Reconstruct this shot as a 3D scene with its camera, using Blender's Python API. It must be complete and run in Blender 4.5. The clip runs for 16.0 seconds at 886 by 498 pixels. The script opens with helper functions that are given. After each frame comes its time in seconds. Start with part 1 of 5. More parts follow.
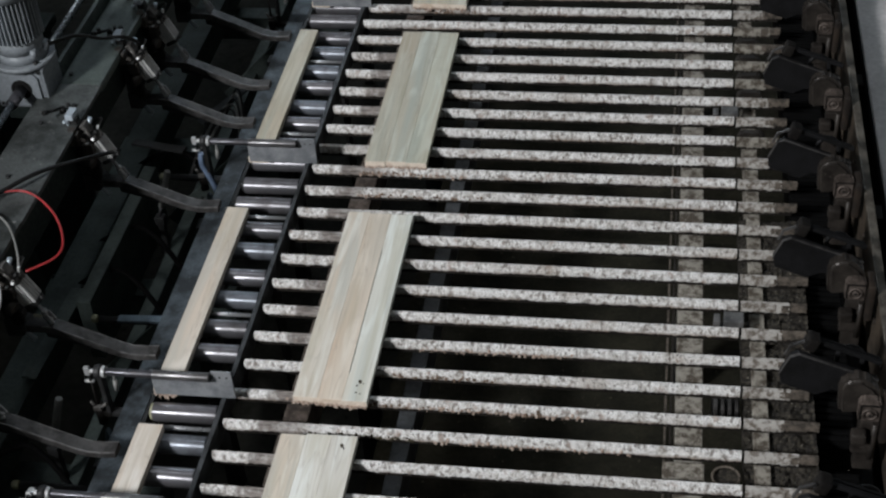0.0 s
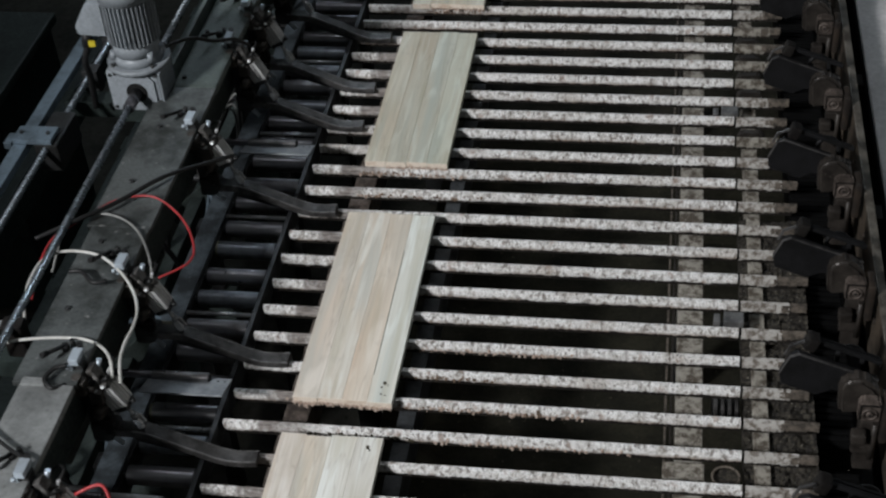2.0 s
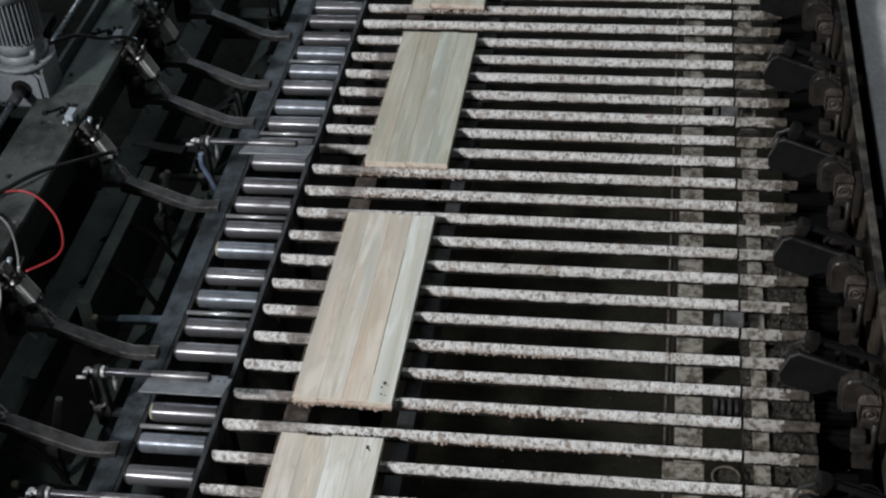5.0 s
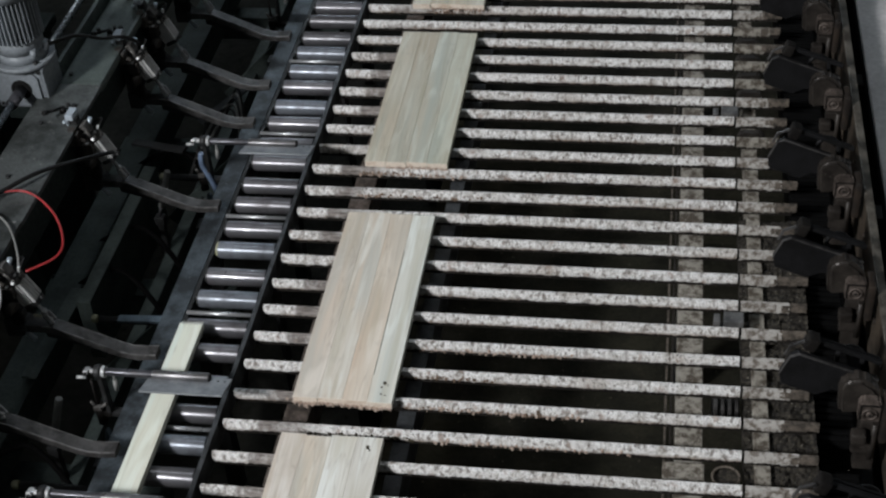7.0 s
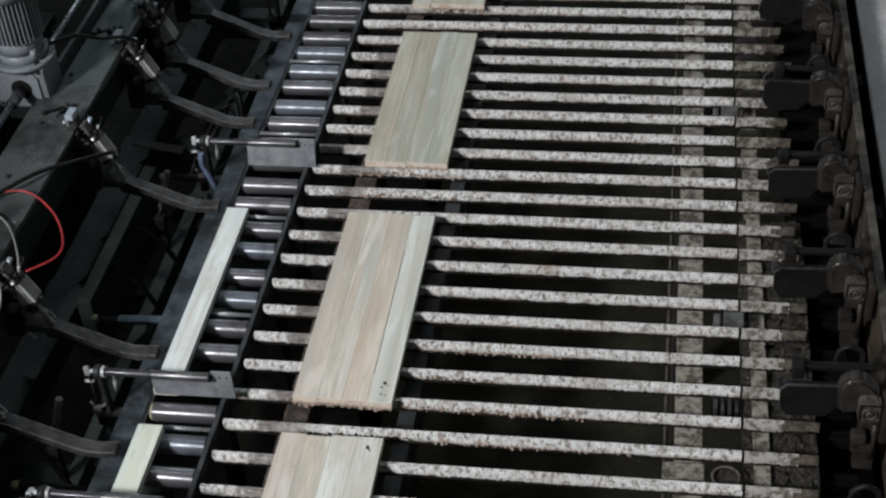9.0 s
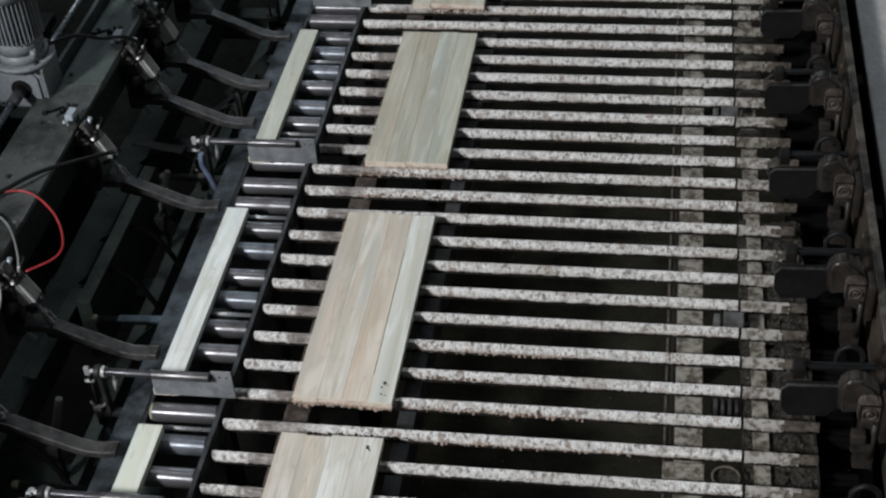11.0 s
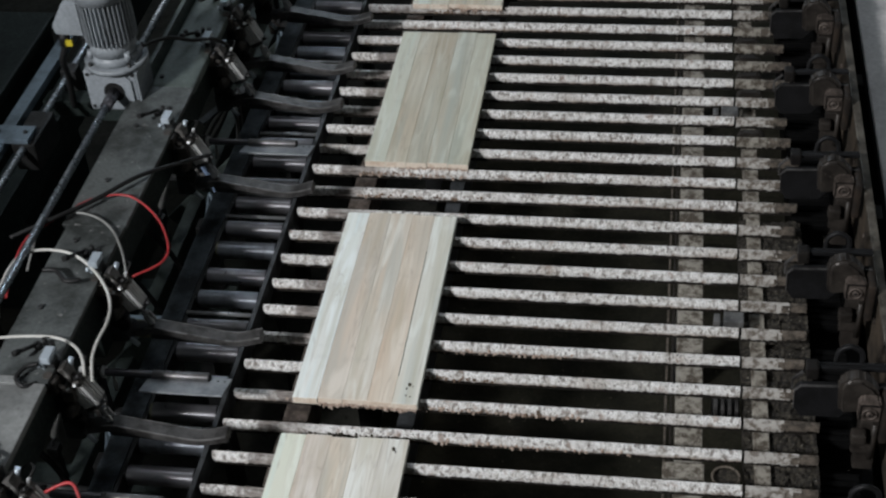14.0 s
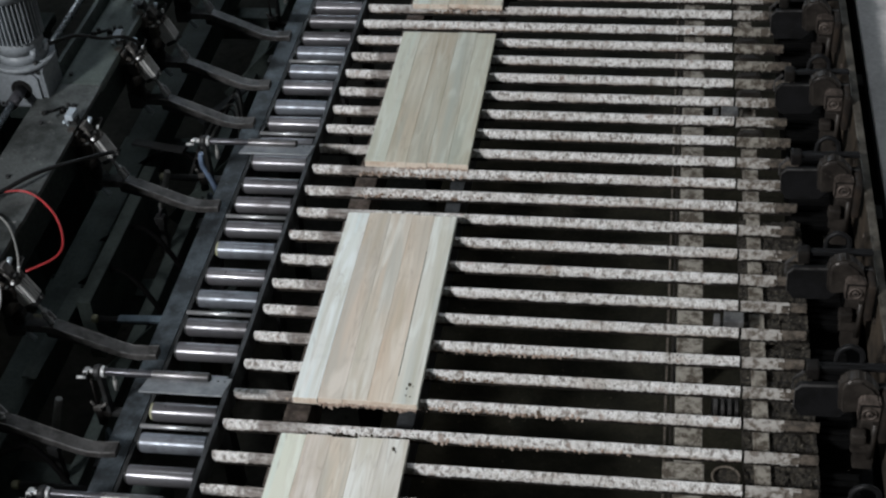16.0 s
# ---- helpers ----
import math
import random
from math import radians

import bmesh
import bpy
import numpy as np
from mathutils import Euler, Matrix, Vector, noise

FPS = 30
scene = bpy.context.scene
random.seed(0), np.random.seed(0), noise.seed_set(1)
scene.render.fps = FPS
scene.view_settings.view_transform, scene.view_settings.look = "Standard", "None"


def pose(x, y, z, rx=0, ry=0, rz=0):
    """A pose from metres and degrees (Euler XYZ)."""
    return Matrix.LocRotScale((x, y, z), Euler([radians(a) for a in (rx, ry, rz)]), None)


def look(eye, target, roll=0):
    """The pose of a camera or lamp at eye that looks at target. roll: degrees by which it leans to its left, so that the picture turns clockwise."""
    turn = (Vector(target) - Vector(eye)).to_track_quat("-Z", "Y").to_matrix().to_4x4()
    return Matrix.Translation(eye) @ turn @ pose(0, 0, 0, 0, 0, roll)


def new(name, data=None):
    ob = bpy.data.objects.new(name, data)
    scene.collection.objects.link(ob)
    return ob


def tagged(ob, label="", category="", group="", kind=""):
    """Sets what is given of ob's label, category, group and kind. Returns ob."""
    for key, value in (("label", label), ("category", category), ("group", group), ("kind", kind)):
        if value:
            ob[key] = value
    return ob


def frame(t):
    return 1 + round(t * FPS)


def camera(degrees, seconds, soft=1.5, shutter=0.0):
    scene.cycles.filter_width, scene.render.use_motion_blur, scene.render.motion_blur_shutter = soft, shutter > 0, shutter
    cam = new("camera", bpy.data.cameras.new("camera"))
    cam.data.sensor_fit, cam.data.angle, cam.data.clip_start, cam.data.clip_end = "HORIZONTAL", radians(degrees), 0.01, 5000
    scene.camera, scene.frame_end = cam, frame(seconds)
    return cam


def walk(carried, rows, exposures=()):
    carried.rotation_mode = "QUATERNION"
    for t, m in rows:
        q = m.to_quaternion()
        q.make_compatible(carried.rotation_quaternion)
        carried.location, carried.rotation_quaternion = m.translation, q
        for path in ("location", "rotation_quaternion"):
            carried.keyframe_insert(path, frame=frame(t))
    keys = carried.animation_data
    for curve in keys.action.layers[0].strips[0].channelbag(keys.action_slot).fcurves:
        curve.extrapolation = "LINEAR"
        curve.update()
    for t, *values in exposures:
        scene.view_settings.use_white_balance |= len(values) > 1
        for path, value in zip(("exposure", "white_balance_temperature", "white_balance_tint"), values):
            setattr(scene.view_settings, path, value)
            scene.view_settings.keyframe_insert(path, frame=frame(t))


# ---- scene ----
cam = camera(34.42, 16.0, soft=2.3, shutter=0.4)
EYE = pose(0.9847, -4.1051, 3.3176, 50.1825, 3.5529, 8.0834)
walk(cam, [(0.0, EYE), (16.0, EYE)])
scene.view_settings.exposure = 0.0

# ---- world and light ----
world = bpy.data.worlds.new("world")
scene.world = world
world.use_nodes = True
sky = world.node_tree.nodes.new("ShaderNodeTexSky")
sky.sky_type, sky.sun_disc = "NISHITA", False
sky.sun_elevation, sky.sun_rotation = radians(40), radians(215)
world.node_tree.links.new(sky.outputs[0], world.node_tree.nodes["Background"].inputs[0])
world.node_tree.nodes["Background"].inputs[1].default_value = 0.1


def area_lamp(name, m, sx, sy, watts, colour):
    data = bpy.data.lights.new(name, "AREA")
    data.shape, data.size, data.size_y, data.energy, data.color = "RECTANGLE", sx, sy, watts, colour
    ob = new(name, data)
    ob.matrix_world = m
    return ob


# daylight through two unseen windows, placed from the highlights, and added overhead fill
area_lamp("window_daylight", look((-4.05, -7.42, 6.10), (0.2, -0.9, 0.9)), 1.15, 0.9, 815, (0.965, 0.975, 1.0))
area_lamp("roof_daylight", look((-0.6, -0.4, 7.9), (-0.6, -0.4, 0.0)), 2.4, 2.0, 40, (0.93, 0.97, 1.0))
area_lamp("north_daylight", look((-1.0, 6.85, 5.3), (-0.4, -0.8, 0.9)), 2.8, 1.3, 88, (0.74, 0.88, 1.0))


# ---- materials ----
class Nodes:
    def __init__(self, name, rough=0.6, metal=0.0):
        self.mat = bpy.data.materials.new(name)
        self.mat.use_nodes = True
        self.t = self.mat.node_tree
        self.p = self.t.nodes["Principled BSDF"]
        self.p.inputs["Roughness"].default_value = rough
        self.p.inputs["Metallic"].default_value = metal

    def add(self, kind, **inputs):
        n = self.t.nodes.new(kind)
        for k, v in inputs.items():
            n.inputs[k.replace("_", " ")].default_value = v
        return n

    def link(self, a, b):
        self.t.links.new(a, b)

    def coords(self, scale=(1, 1, 1), vary=False):
        c = self.add("ShaderNodeTexCoord")
        m = self.add("ShaderNodeMapping")
        m.inputs["Scale"].default_value = scale
        self.link(c.outputs["Object"], m.inputs["Vector"])
        if vary:
            info = self.add("ShaderNodeObjectInfo")
            mul = self.add("ShaderNodeMath")
            mul.operation = "MULTIPLY"
            mul.inputs[1].default_value = 40.0
            self.link(info.outputs["Random"], mul.inputs[0])
            comb = self.add("ShaderNodeCombineXYZ")
            for i in range(3):
                self.link(mul.outputs[0], comb.inputs[i])
            self.link(comb.outputs[0], m.inputs["Location"])
        return m.outputs[0]

    def noise(self, vec, scale, detail=4.0, rough=0.6, warp=0.0):
        n = self.add("ShaderNodeTexNoise", Scale=scale, Detail=detail, Roughness=rough, Distortion=warp)
        self.link(vec, n.inputs["Vector"])
        return n.outputs["Fac"]

    def ramp(self, fac, stops):
        r = self.add("ShaderNodeValToRGB")
        e = r.color_ramp.elements
        while len(e) < len(stops):
            e.new(0.5)
        for el, (pos, col) in zip(e, stops):
            el.position = pos
            el.color = (*col, 1) if isinstance(col, tuple) else (col, col, col, 1)
        self.link(fac, r.inputs[0])
        return r.outputs[0]

    def mix(self, fac, a, b, mode="MIX"):
        m = self.add("ShaderNodeMix")
        m.data_type, m.blend_type = "RGBA", mode
        for src, slot in ((fac, 0), (a, 6), (b, 7)):
            if isinstance(src, (int, float)):
                m.inputs[slot].default_value = src
            elif isinstance(src, tuple):
                m.inputs[slot].default_value = (*src, 1)
            else:
                self.link(src, m.inputs[slot])
        return m.outputs[2]

    def bump(self, fac, strength=0.3, dist=0.002):
        b = self.add("ShaderNodeBump", Strength=strength, Distance=dist)
        self.link(fac, b.inputs["Height"])
        self.link(b.outputs[0], self.p.inputs["Normal"])

    def colour(self, c):
        self.link(c, self.p.inputs["Base Color"])

    def roughness(self, c):
        self.link(c, self.p.inputs["Roughness"])


def painted(name, col, dirt, rough=0.5, metal=0.0, scale=9.0, amount=(0.42, 0.68), fleck=None, spec=0.35):
    """Worn paint or dirty metal: large stains, fine speckle, uneven gloss."""
    n = Nodes(name, rough, metal)
    v = n.coords(vary=True)
    big = n.noise(v, scale, 5, 0.65)
    fine = n.noise(v, scale * 14, 4, 0.7)
    c = n.mix(n.ramp(big, [(amount[0], 0.0), (amount[1], 1.0)]), col, dirt)
    c = n.mix(n.ramp(fine, [(0.35, 0.0), (0.75, 0.45)]), c, tuple(x * 0.45 for x in dirt))
    if fleck:
        c = n.mix(n.ramp(n.noise(v, scale * 7, 3, 0.6), [(0.66, 0.0), (0.72, 0.8)]), c, fleck)
    n.colour(c)
    n.roughness(n.ramp(fine, [(0.2, max(0.05, rough - 0.12)), (0.8, min(1.0, rough + 0.2))]))
    n.bump(fine, 0.25, 0.0008)
    n.p.inputs["Specular IOR Level"].default_value = spec
    return n.mat


def wood_material(name, warm, cool):
    """Planed softwood: its tone is the object's own colour, with broad streaks, bands and fine grain along the strip."""
    n = Nodes(name, 0.55)
    info = n.add("ShaderNodeObjectInfo")
    broad = n.coords((1, 0.085, 1), vary=True)
    fine = n.coords((1, 0.03, 1), vary=True)
    grain = n.noise(fine, 150, 4, 0.6)
    c = n.mix(n.ramp(n.noise(broad, 13, 2, 0.5, 0.8), [(0.42, 0.0), (0.64, 0.68)]), (0.70, 0.66, 0.585), warm)
    c = n.mix(n.ramp(n.noise(broad, 17, 2, 0.5, 1.0), [(0.47, 0.0), (0.64, 0.75)]), c, cool)
    c = n.mix(n.ramp(n.noise(n.coords((1, 0.13, 1), vary=True), 24, 2, 0.5, 1.4), [(0.50, 0.0), (0.64, 0.75)]), c, (0.79, 0.775, 0.715))
    c = n.mix(n.ramp(n.noise(n.coords((1, 0.07, 1), vary=True), 30, 3, 0.55, 0.9), [(0.52, 0.0), (0.68, 0.6)]), c, (0.52, 0.475, 0.375))
    c = n.mix(n.ramp(n.noise(n.coords((1, 0.055, 1), vary=True), 30, 2, 0.5, 1.3), [(0.535, 0.0), (0.552, 0.35), (0.575, 0.0)]), c, (0.36, 0.31, 0.26))
    c = n.mix(n.ramp(grain, [(0.48, 0.0), (0.78, 0.25)]), c, (0.40, 0.34, 0.27))
    c = n.mix(n.ramp(n.noise(n.coords(vary=True), 22, 3, 0.6), [(0.56, 0.0), (0.70, 0.22)]), c, (0.48, 0.45, 0.40))
    c = n.mix(1.0, c, info.outputs["Color"], "MULTIPLY")
    gain = n.add("ShaderNodeVectorMath")
    gain.operation = "MULTIPLY"
    gain.inputs[1].default_value = (1.46, 1.54, 1.70)
    n.link(c, gain.inputs[0])
    n.colour(gain.outputs[0])
    n.bump(grain, 0.12, 0.0006)
    return n.mat


def crust_material():
    """Dried white glue on the bars, speckled with dark chips and brown runs."""
    n = Nodes("dried_glue", 0.75)
    v = n.coords(vary=True)
    va = n.coords((1.0, 0.62, 0.62), vary=True)
    big = n.noise(v, 5, 3, 0.6)
    mid = n.noise(va, 60, 4, 0.7)
    fine = n.noise(v, 190, 3, 0.7)
    runs = n.noise(va, 95, 3, 0.6)
    c = n.mix(n.ramp(mid, [(0.34, 0.0), (0.54, 1.0)]), (0.55, 0.53, 0.495), (0.87, 0.865, 0.845))
    c = n.mix(n.ramp(big, [(0.54, 0.0), (0.70, 0.5)]), c, (0.36, 0.30, 0.24))
    c = n.mix(n.ramp(runs, [(0.52, 0.0), (0.63, 0.8)]), c, (0.17, 0.14, 0.115))
    c = n.mix(n.ramp(fine, [(0.57, 0.0), (0.65, 0.8)]), c, (0.06, 0.05, 0.042))
    c = n.mix(n.ramp(n.noise(v, 420, 2, 0.6), [(0.58, 0.0), (0.66, 0.7)]), c, (0.13, 0.10, 0.085))
    c = n.mix(n.ramp(n.noise(va, 40, 3, 0.6), [(0.60, 0.0), (0.70, 0.6)]), c, (0.34, 0.24, 0.19))
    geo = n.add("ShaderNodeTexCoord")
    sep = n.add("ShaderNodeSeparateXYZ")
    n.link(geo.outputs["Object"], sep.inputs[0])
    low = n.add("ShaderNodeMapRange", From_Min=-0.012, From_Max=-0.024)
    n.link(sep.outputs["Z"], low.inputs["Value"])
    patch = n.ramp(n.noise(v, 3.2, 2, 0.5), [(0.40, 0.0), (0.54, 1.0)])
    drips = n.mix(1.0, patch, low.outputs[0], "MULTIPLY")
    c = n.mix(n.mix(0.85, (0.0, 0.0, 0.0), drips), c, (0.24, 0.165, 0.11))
    rub = n.add("ShaderNodeMapRange", From_Min=0.078, From_Max=0.088)
    n.link(sep.outputs["X"], rub.inputs["Value"])
    rub2 = n.add("ShaderNodeMapRange", From_Min=0.24, From_Max=0.16)
    n.link(sep.outputs["X"], rub2.inputs["Value"])
    worn = n.mix(1.0, rub.outputs[0], rub2.outputs[0], "MULTIPLY")
    worn = n.mix(1.0, worn, n.ramp(n.noise(v, 26, 3, 0.6), [(0.30, 0.35), (0.50, 0.95)]), "MULTIPLY")
    worn = n.mix(1.0, worn, n.ramp(n.noise(n.coords((0.4, 1, 1), vary=True), 7, 1, 0.5), [(0.40, 0.15), (0.50, 1.0)]), "MULTIPLY")
    rubbed = n.mix(n.ramp(n.noise(n.coords((0.12, 1, 1), vary=True), 170, 3, 0.6), [(0.42, 0.0), (0.62, 1.0)]), (0.27, 0.24, 0.22), (0.10, 0.085, 0.075))
    c = n.mix(worn, c, rubbed)
    n.colour(c)
    n.bump(fine, 0.6, 0.003)
    return n.mat


def steel(name, col, rough, metal=1.0, scale=30, turned=None, axis="X"):
    n = Nodes(name, rough, metal)
    v = n.coords(vary=True)
    fine = n.noise(v, scale, 5, 0.7)
    big = n.noise(v, scale * 0.25, 4, 0.6)
    c = n.mix(n.ramp(big, [(0.45, 0.0), (0.75, 0.75)]), col, tuple(x * 0.5 for x in col))
    n.colour(n.mix(n.ramp(fine, [(0.5, 0.0), (0.8, 0.5)]), c, (0.12, 0.10, 0.085)))
    n.roughness(n.ramp(fine, [(0.3, rough * 0.7), (0.75, min(1.0, rough * 1.9))]))
    if turned:
        n.p.inputs["Anisotropic"].default_value = 0.9
        tan = n.add("ShaderNodeTangent")
        tan.direction_type, tan.axis = "RADIAL", axis
        n.link(tan.outputs[0], n.p.inputs["Tangent"])
        n.p.inputs["Anisotropic Rotation"].default_value = turned
    return n.mat


WOOD = wood_material("planed_softwood", (0.615, 0.515, 0.41), (0.53, 0.535, 0.49))
PALE_WOOD = wood_material("cream_softwood", (0.70, 0.695, 0.61), (0.68, 0.715, 0.675))
END_GRAIN = painted("cream_end_grain", (0.80, 0.71, 0.60), (0.62, 0.49, 0.38), 0.7, 0.0, 22, (0.46, 0.62))
GLUE_CREAM = painted("cream_glue_crumbs", (0.62, 0.51, 0.43), (0.30, 0.21, 0.16), 0.75, 0.0, 150, (0.42, 0.58), (0.80, 0.75, 0.68))
GLUE_DARK = painted("dark_mossy_glue", (0.085, 0.072, 0.045), (0.035, 0.03, 0.022), 0.85, 0.0, 90, (0.42, 0.6), (0.28, 0.25, 0.20))
TAIL_STAIN = painted("brown_stained_bar", (0.15, 0.125, 0.10), (0.05, 0.042, 0.034), 0.8, 0.0, 60, (0.40, 0.60), (0.42, 0.39, 0.34))
HOUSING = painted("brown_greasy_casting", (0.050, 0.043, 0.037), (0.019, 0.016, 0.014), 0.42, 0.25, 24, (0.40, 0.66), (0.13, 0.115, 0.10))
RUST_WEB = painted("rusty_web_steel", (0.080, 0.060, 0.042), (0.026, 0.021, 0.016), 0.7, 0.1, 12, (0.38, 0.62), (0.15, 0.125, 0.09))
CHEEK = painted("dark_rust_cheek", (0.040, 0.029, 0.021), (0.016, 0.013, 0.011), 0.65, 0.2, 22, (0.38, 0.62), (0.085, 0.06, 0.04))
CRUST = crust_material()
CRUST_OLD = painted("glue_stained_steel", (0.34, 0.32, 0.275), (0.085, 0.070, 0.054), 0.85, 0.0, 42, (0.42, 0.58), (0.62, 0.60, 0.55))
CRUST_BROWN = painted("brown_glue_stain", (0.055, 0.048, 0.036), (0.014, 0.012, 0.010), 0.85, 0.0, 110, (0.40, 0.56), (0.20, 0.18, 0.14))
GLUE_BROWN = painted("brown_glue_lumps", (0.26, 0.185, 0.135), (0.12, 0.085, 0.06), 0.7, 0.0, 60, (0.40, 0.62), (0.48, 0.42, 0.36))
CRUST_DULL = painted("dull_glue_crust", (0.53, 0.51, 0.475), (0.16, 0.135, 0.11), 0.8, 0.0, 60, (0.44, 0.60), (0.72, 0.71, 0.68))
BAR_STEEL = painted("bar_steel", (0.026, 0.023, 0.020), (0.012, 0.010, 0.009), 0.65, 0.2, 14, spec=0.15)
ROLLER = steel("roller_steel", (0.40, 0.395, 0.42), 0.36, 0.82, 14, turned=0.25)
ROLLER_WORN = steel("worn_roller_steel", (0.38, 0.41, 0.46), 0.40, 0.72, turned=0.25)
CHROME = steel("bright_shaft", (0.52, 0.53, 0.54), 0.30, 0.7)
SHAFT = steel("long_chrome_shaft", (0.46, 0.52, 0.57), 0.22, 0.9, 20, 0.25, "Y")
ROD = steel("dull_ground_rod", (0.15, 0.15, 0.165), 0.30, 0.8, 30, 0.25)
SLEEVE = steel("worn_sleeve_steel", (0.27, 0.265, 0.27), 0.30, 0.8, 30, 0.25)
FLAP = painted("scuffed_flap_steel", (0.36, 0.375, 0.39), (0.19, 0.205, 0.22), 0.38, 0.35, 22, (0.40, 0.66), (0.40, 0.41, 0.42))
NUT = steel("plated_nut", (0.55, 0.56, 0.56), 0.35, 0.4, 18)
PALE_ZINC = steel("pale_zinc_block", (0.50, 0.57, 0.63), 0.35, 0.4, 18)
HEAD_GREY = painted("greasy_fitting_metal", (0.18, 0.175, 0.168), (0.055, 0.050, 0.045), 0.5, 0.3, 40, (0.42, 0.62), (0.30, 0.29, 0.27))
VALVE_BROWN = painted("greasy_brown_casting", (0.075, 0.066, 0.058), (0.030, 0.026, 0.023), 0.5, 0.2, 26)
ALU = steel("cylinder_aluminium", (0.56, 0.56, 0.555), 0.42, 0.4, 24)
DARK = painted("oily_dark_steel", (0.042, 0.043, 0.044), (0.016, 0.016, 0.015), 0.48, 0.35, 10)
ARM = painted("blackened_flat_steel", (0.105, 0.102, 0.100), (0.036, 0.034, 0.033), 0.42, 0.35, 22, (0.42, 0.62), (0.20, 0.195, 0.19))
EDGE_HIGHLIGHT = painted("bright_edge_highlight", (0.26, 0.255, 0.25), (0.08, 0.077, 0.074), 0.4, 0.4, 30, (0.42, 0.62))
HUB_OLIVE = painted("dusty_olive_hub", (0.21, 0.19, 0.125), (0.09, 0.082, 0.058), 0.75, 0.0, 26, (0.42, 0.64), (0.17, 0.155, 0.11))
RAIL_DARK = painted("grey_black_channel", (0.092, 0.112, 0.128), (0.030, 0.035, 0.039), 0.45, 0.25, 11, (0.42, 0.58), (0.17, 0.19, 0.20))
EDGE_RAIL = painted("scuffed_edge_rail", (0.085, 0.092, 0.098), (0.035, 0.038, 0.040), 0.5, 0.3, 20, (0.40, 0.62), (0.19, 0.20, 0.20))
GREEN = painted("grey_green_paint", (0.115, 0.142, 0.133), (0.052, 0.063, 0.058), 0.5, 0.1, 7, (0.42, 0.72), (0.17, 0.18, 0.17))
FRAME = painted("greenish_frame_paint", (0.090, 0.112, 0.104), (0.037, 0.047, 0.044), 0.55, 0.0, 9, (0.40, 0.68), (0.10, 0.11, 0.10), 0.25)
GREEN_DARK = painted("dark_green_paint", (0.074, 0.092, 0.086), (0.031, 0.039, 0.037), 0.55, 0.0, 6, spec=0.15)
CABINET = painted("darkened_green_paint", (0.030, 0.040, 0.037), (0.014, 0.019, 0.018), 0.55, 0.0, 6, spec=0.15)
BEAM_END = painted("pale_scuffed_plate", (0.30, 0.31, 0.305), (0.15, 0.155, 0.152), 0.45, 0.3, 7, (0.45, 0.7), (0.12, 0.12, 0.115))
BEAM_TOP = painted("bare_beam_steel", (0.125, 0.136, 0.135), (0.038, 0.042, 0.040), 0.45, 0.3, 8, (0.42, 0.62), (0.30, 0.30, 0.29))
MOTOR = painted("light_grey_enamel", (0.275, 0.302, 0.325), (0.155, 0.168, 0.178), 0.42, 0.0, 6, (0.5, 0.75))
BLOCK = painted("grey_block_steel", (0.17, 0.168, 0.165), (0.07, 0.07, 0.07), 0.5, 0.3, 30, (0.42, 0.66), (0.22, 0.22, 0.22))
RUST = painted("rusty_cast_iron", (0.150, 0.122, 0.105), (0.045, 0.036, 0.030), 0.62, 0.3, 26, (0.40, 0.62), (0.36, 0.33, 0.29))
RAIL = painted("dirty_rail_steel", (0.050, 0.043, 0.036), (0.018, 0.015, 0.012), 0.6, 0.3, 9, (0.36, 0.62), (0.16, 0.15, 0.135))
RAIL_EDGE = painted("lit_edge_steel", (0.165, 0.15, 0.125), (0.05, 0.043, 0.035), 0.55, 0.3, 14, (0.40, 0.64), (0.30, 0.28, 0.25))
GRIME = painted("grimy_casting", (0.018, 0.016, 0.014), (0.008, 0.007, 0.007), 0.55, 0.2, 18, (0.40, 0.66), (0.07, 0.06, 0.05), 0.2)
CLAMP = painted("black_clamp_paint", (0.013, 0.013, 0.014), (0.007, 0.007, 0.007), 0.5, 0.1, 22, (0.42, 0.66), (0.04, 0.04, 0.04), 0.22)
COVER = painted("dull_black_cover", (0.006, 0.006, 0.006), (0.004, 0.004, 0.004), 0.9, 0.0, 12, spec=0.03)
BLACK = painted("black_rubber", (0.010, 0.010, 0.010), (0.006, 0.006, 0.006), 0.5, 0.0, 20)
RED = painted("red_hose_plastic", (0.42, 0.035, 0.04), (0.26, 0.03, 0.03), 0.35, 0.0, 10)
WHITE_HOSE = painted("white_hose_plastic", (0.60, 0.60, 0.57), (0.40, 0.39, 0.36), 0.4, 0.0, 10)
GREY_HOSE = painted("grey_hose_plastic", (0.30, 0.30, 0.29), (0.18, 0.18, 0.17), 0.45, 0.0, 10)
BLUE_STEEL = painted("pale_blue_steel", (0.20, 0.26, 0.31), (0.09, 0.115, 0.135), 0.38, 0.4, 12)
YELLOW = painted("yellow_tag", (0.55, 0.45, 0.03), (0.35, 0.28, 0.03), 0.5, 0.0, 20)
BRASS = painted("pale_bearing_cap", (0.42, 0.42, 0.28), (0.22, 0.21, 0.14), 0.5, 0.0, 40)
CONCRETE = painted("dusty_concrete", (0.66, 0.65, 0.64), (0.50, 0.495, 0.49), 0.85, 0.0, 5, (0.42, 0.7))
FLOOR_MAT = painted("oily_floor", (0.044, 0.043, 0.036), (0.020, 0.020, 0.017), 0.8, 0.0, 3, (0.4, 0.65), (0.014, 0.013, 0.011), 0.08)
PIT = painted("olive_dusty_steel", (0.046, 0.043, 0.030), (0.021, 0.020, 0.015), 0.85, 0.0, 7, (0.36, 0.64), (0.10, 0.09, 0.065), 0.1)
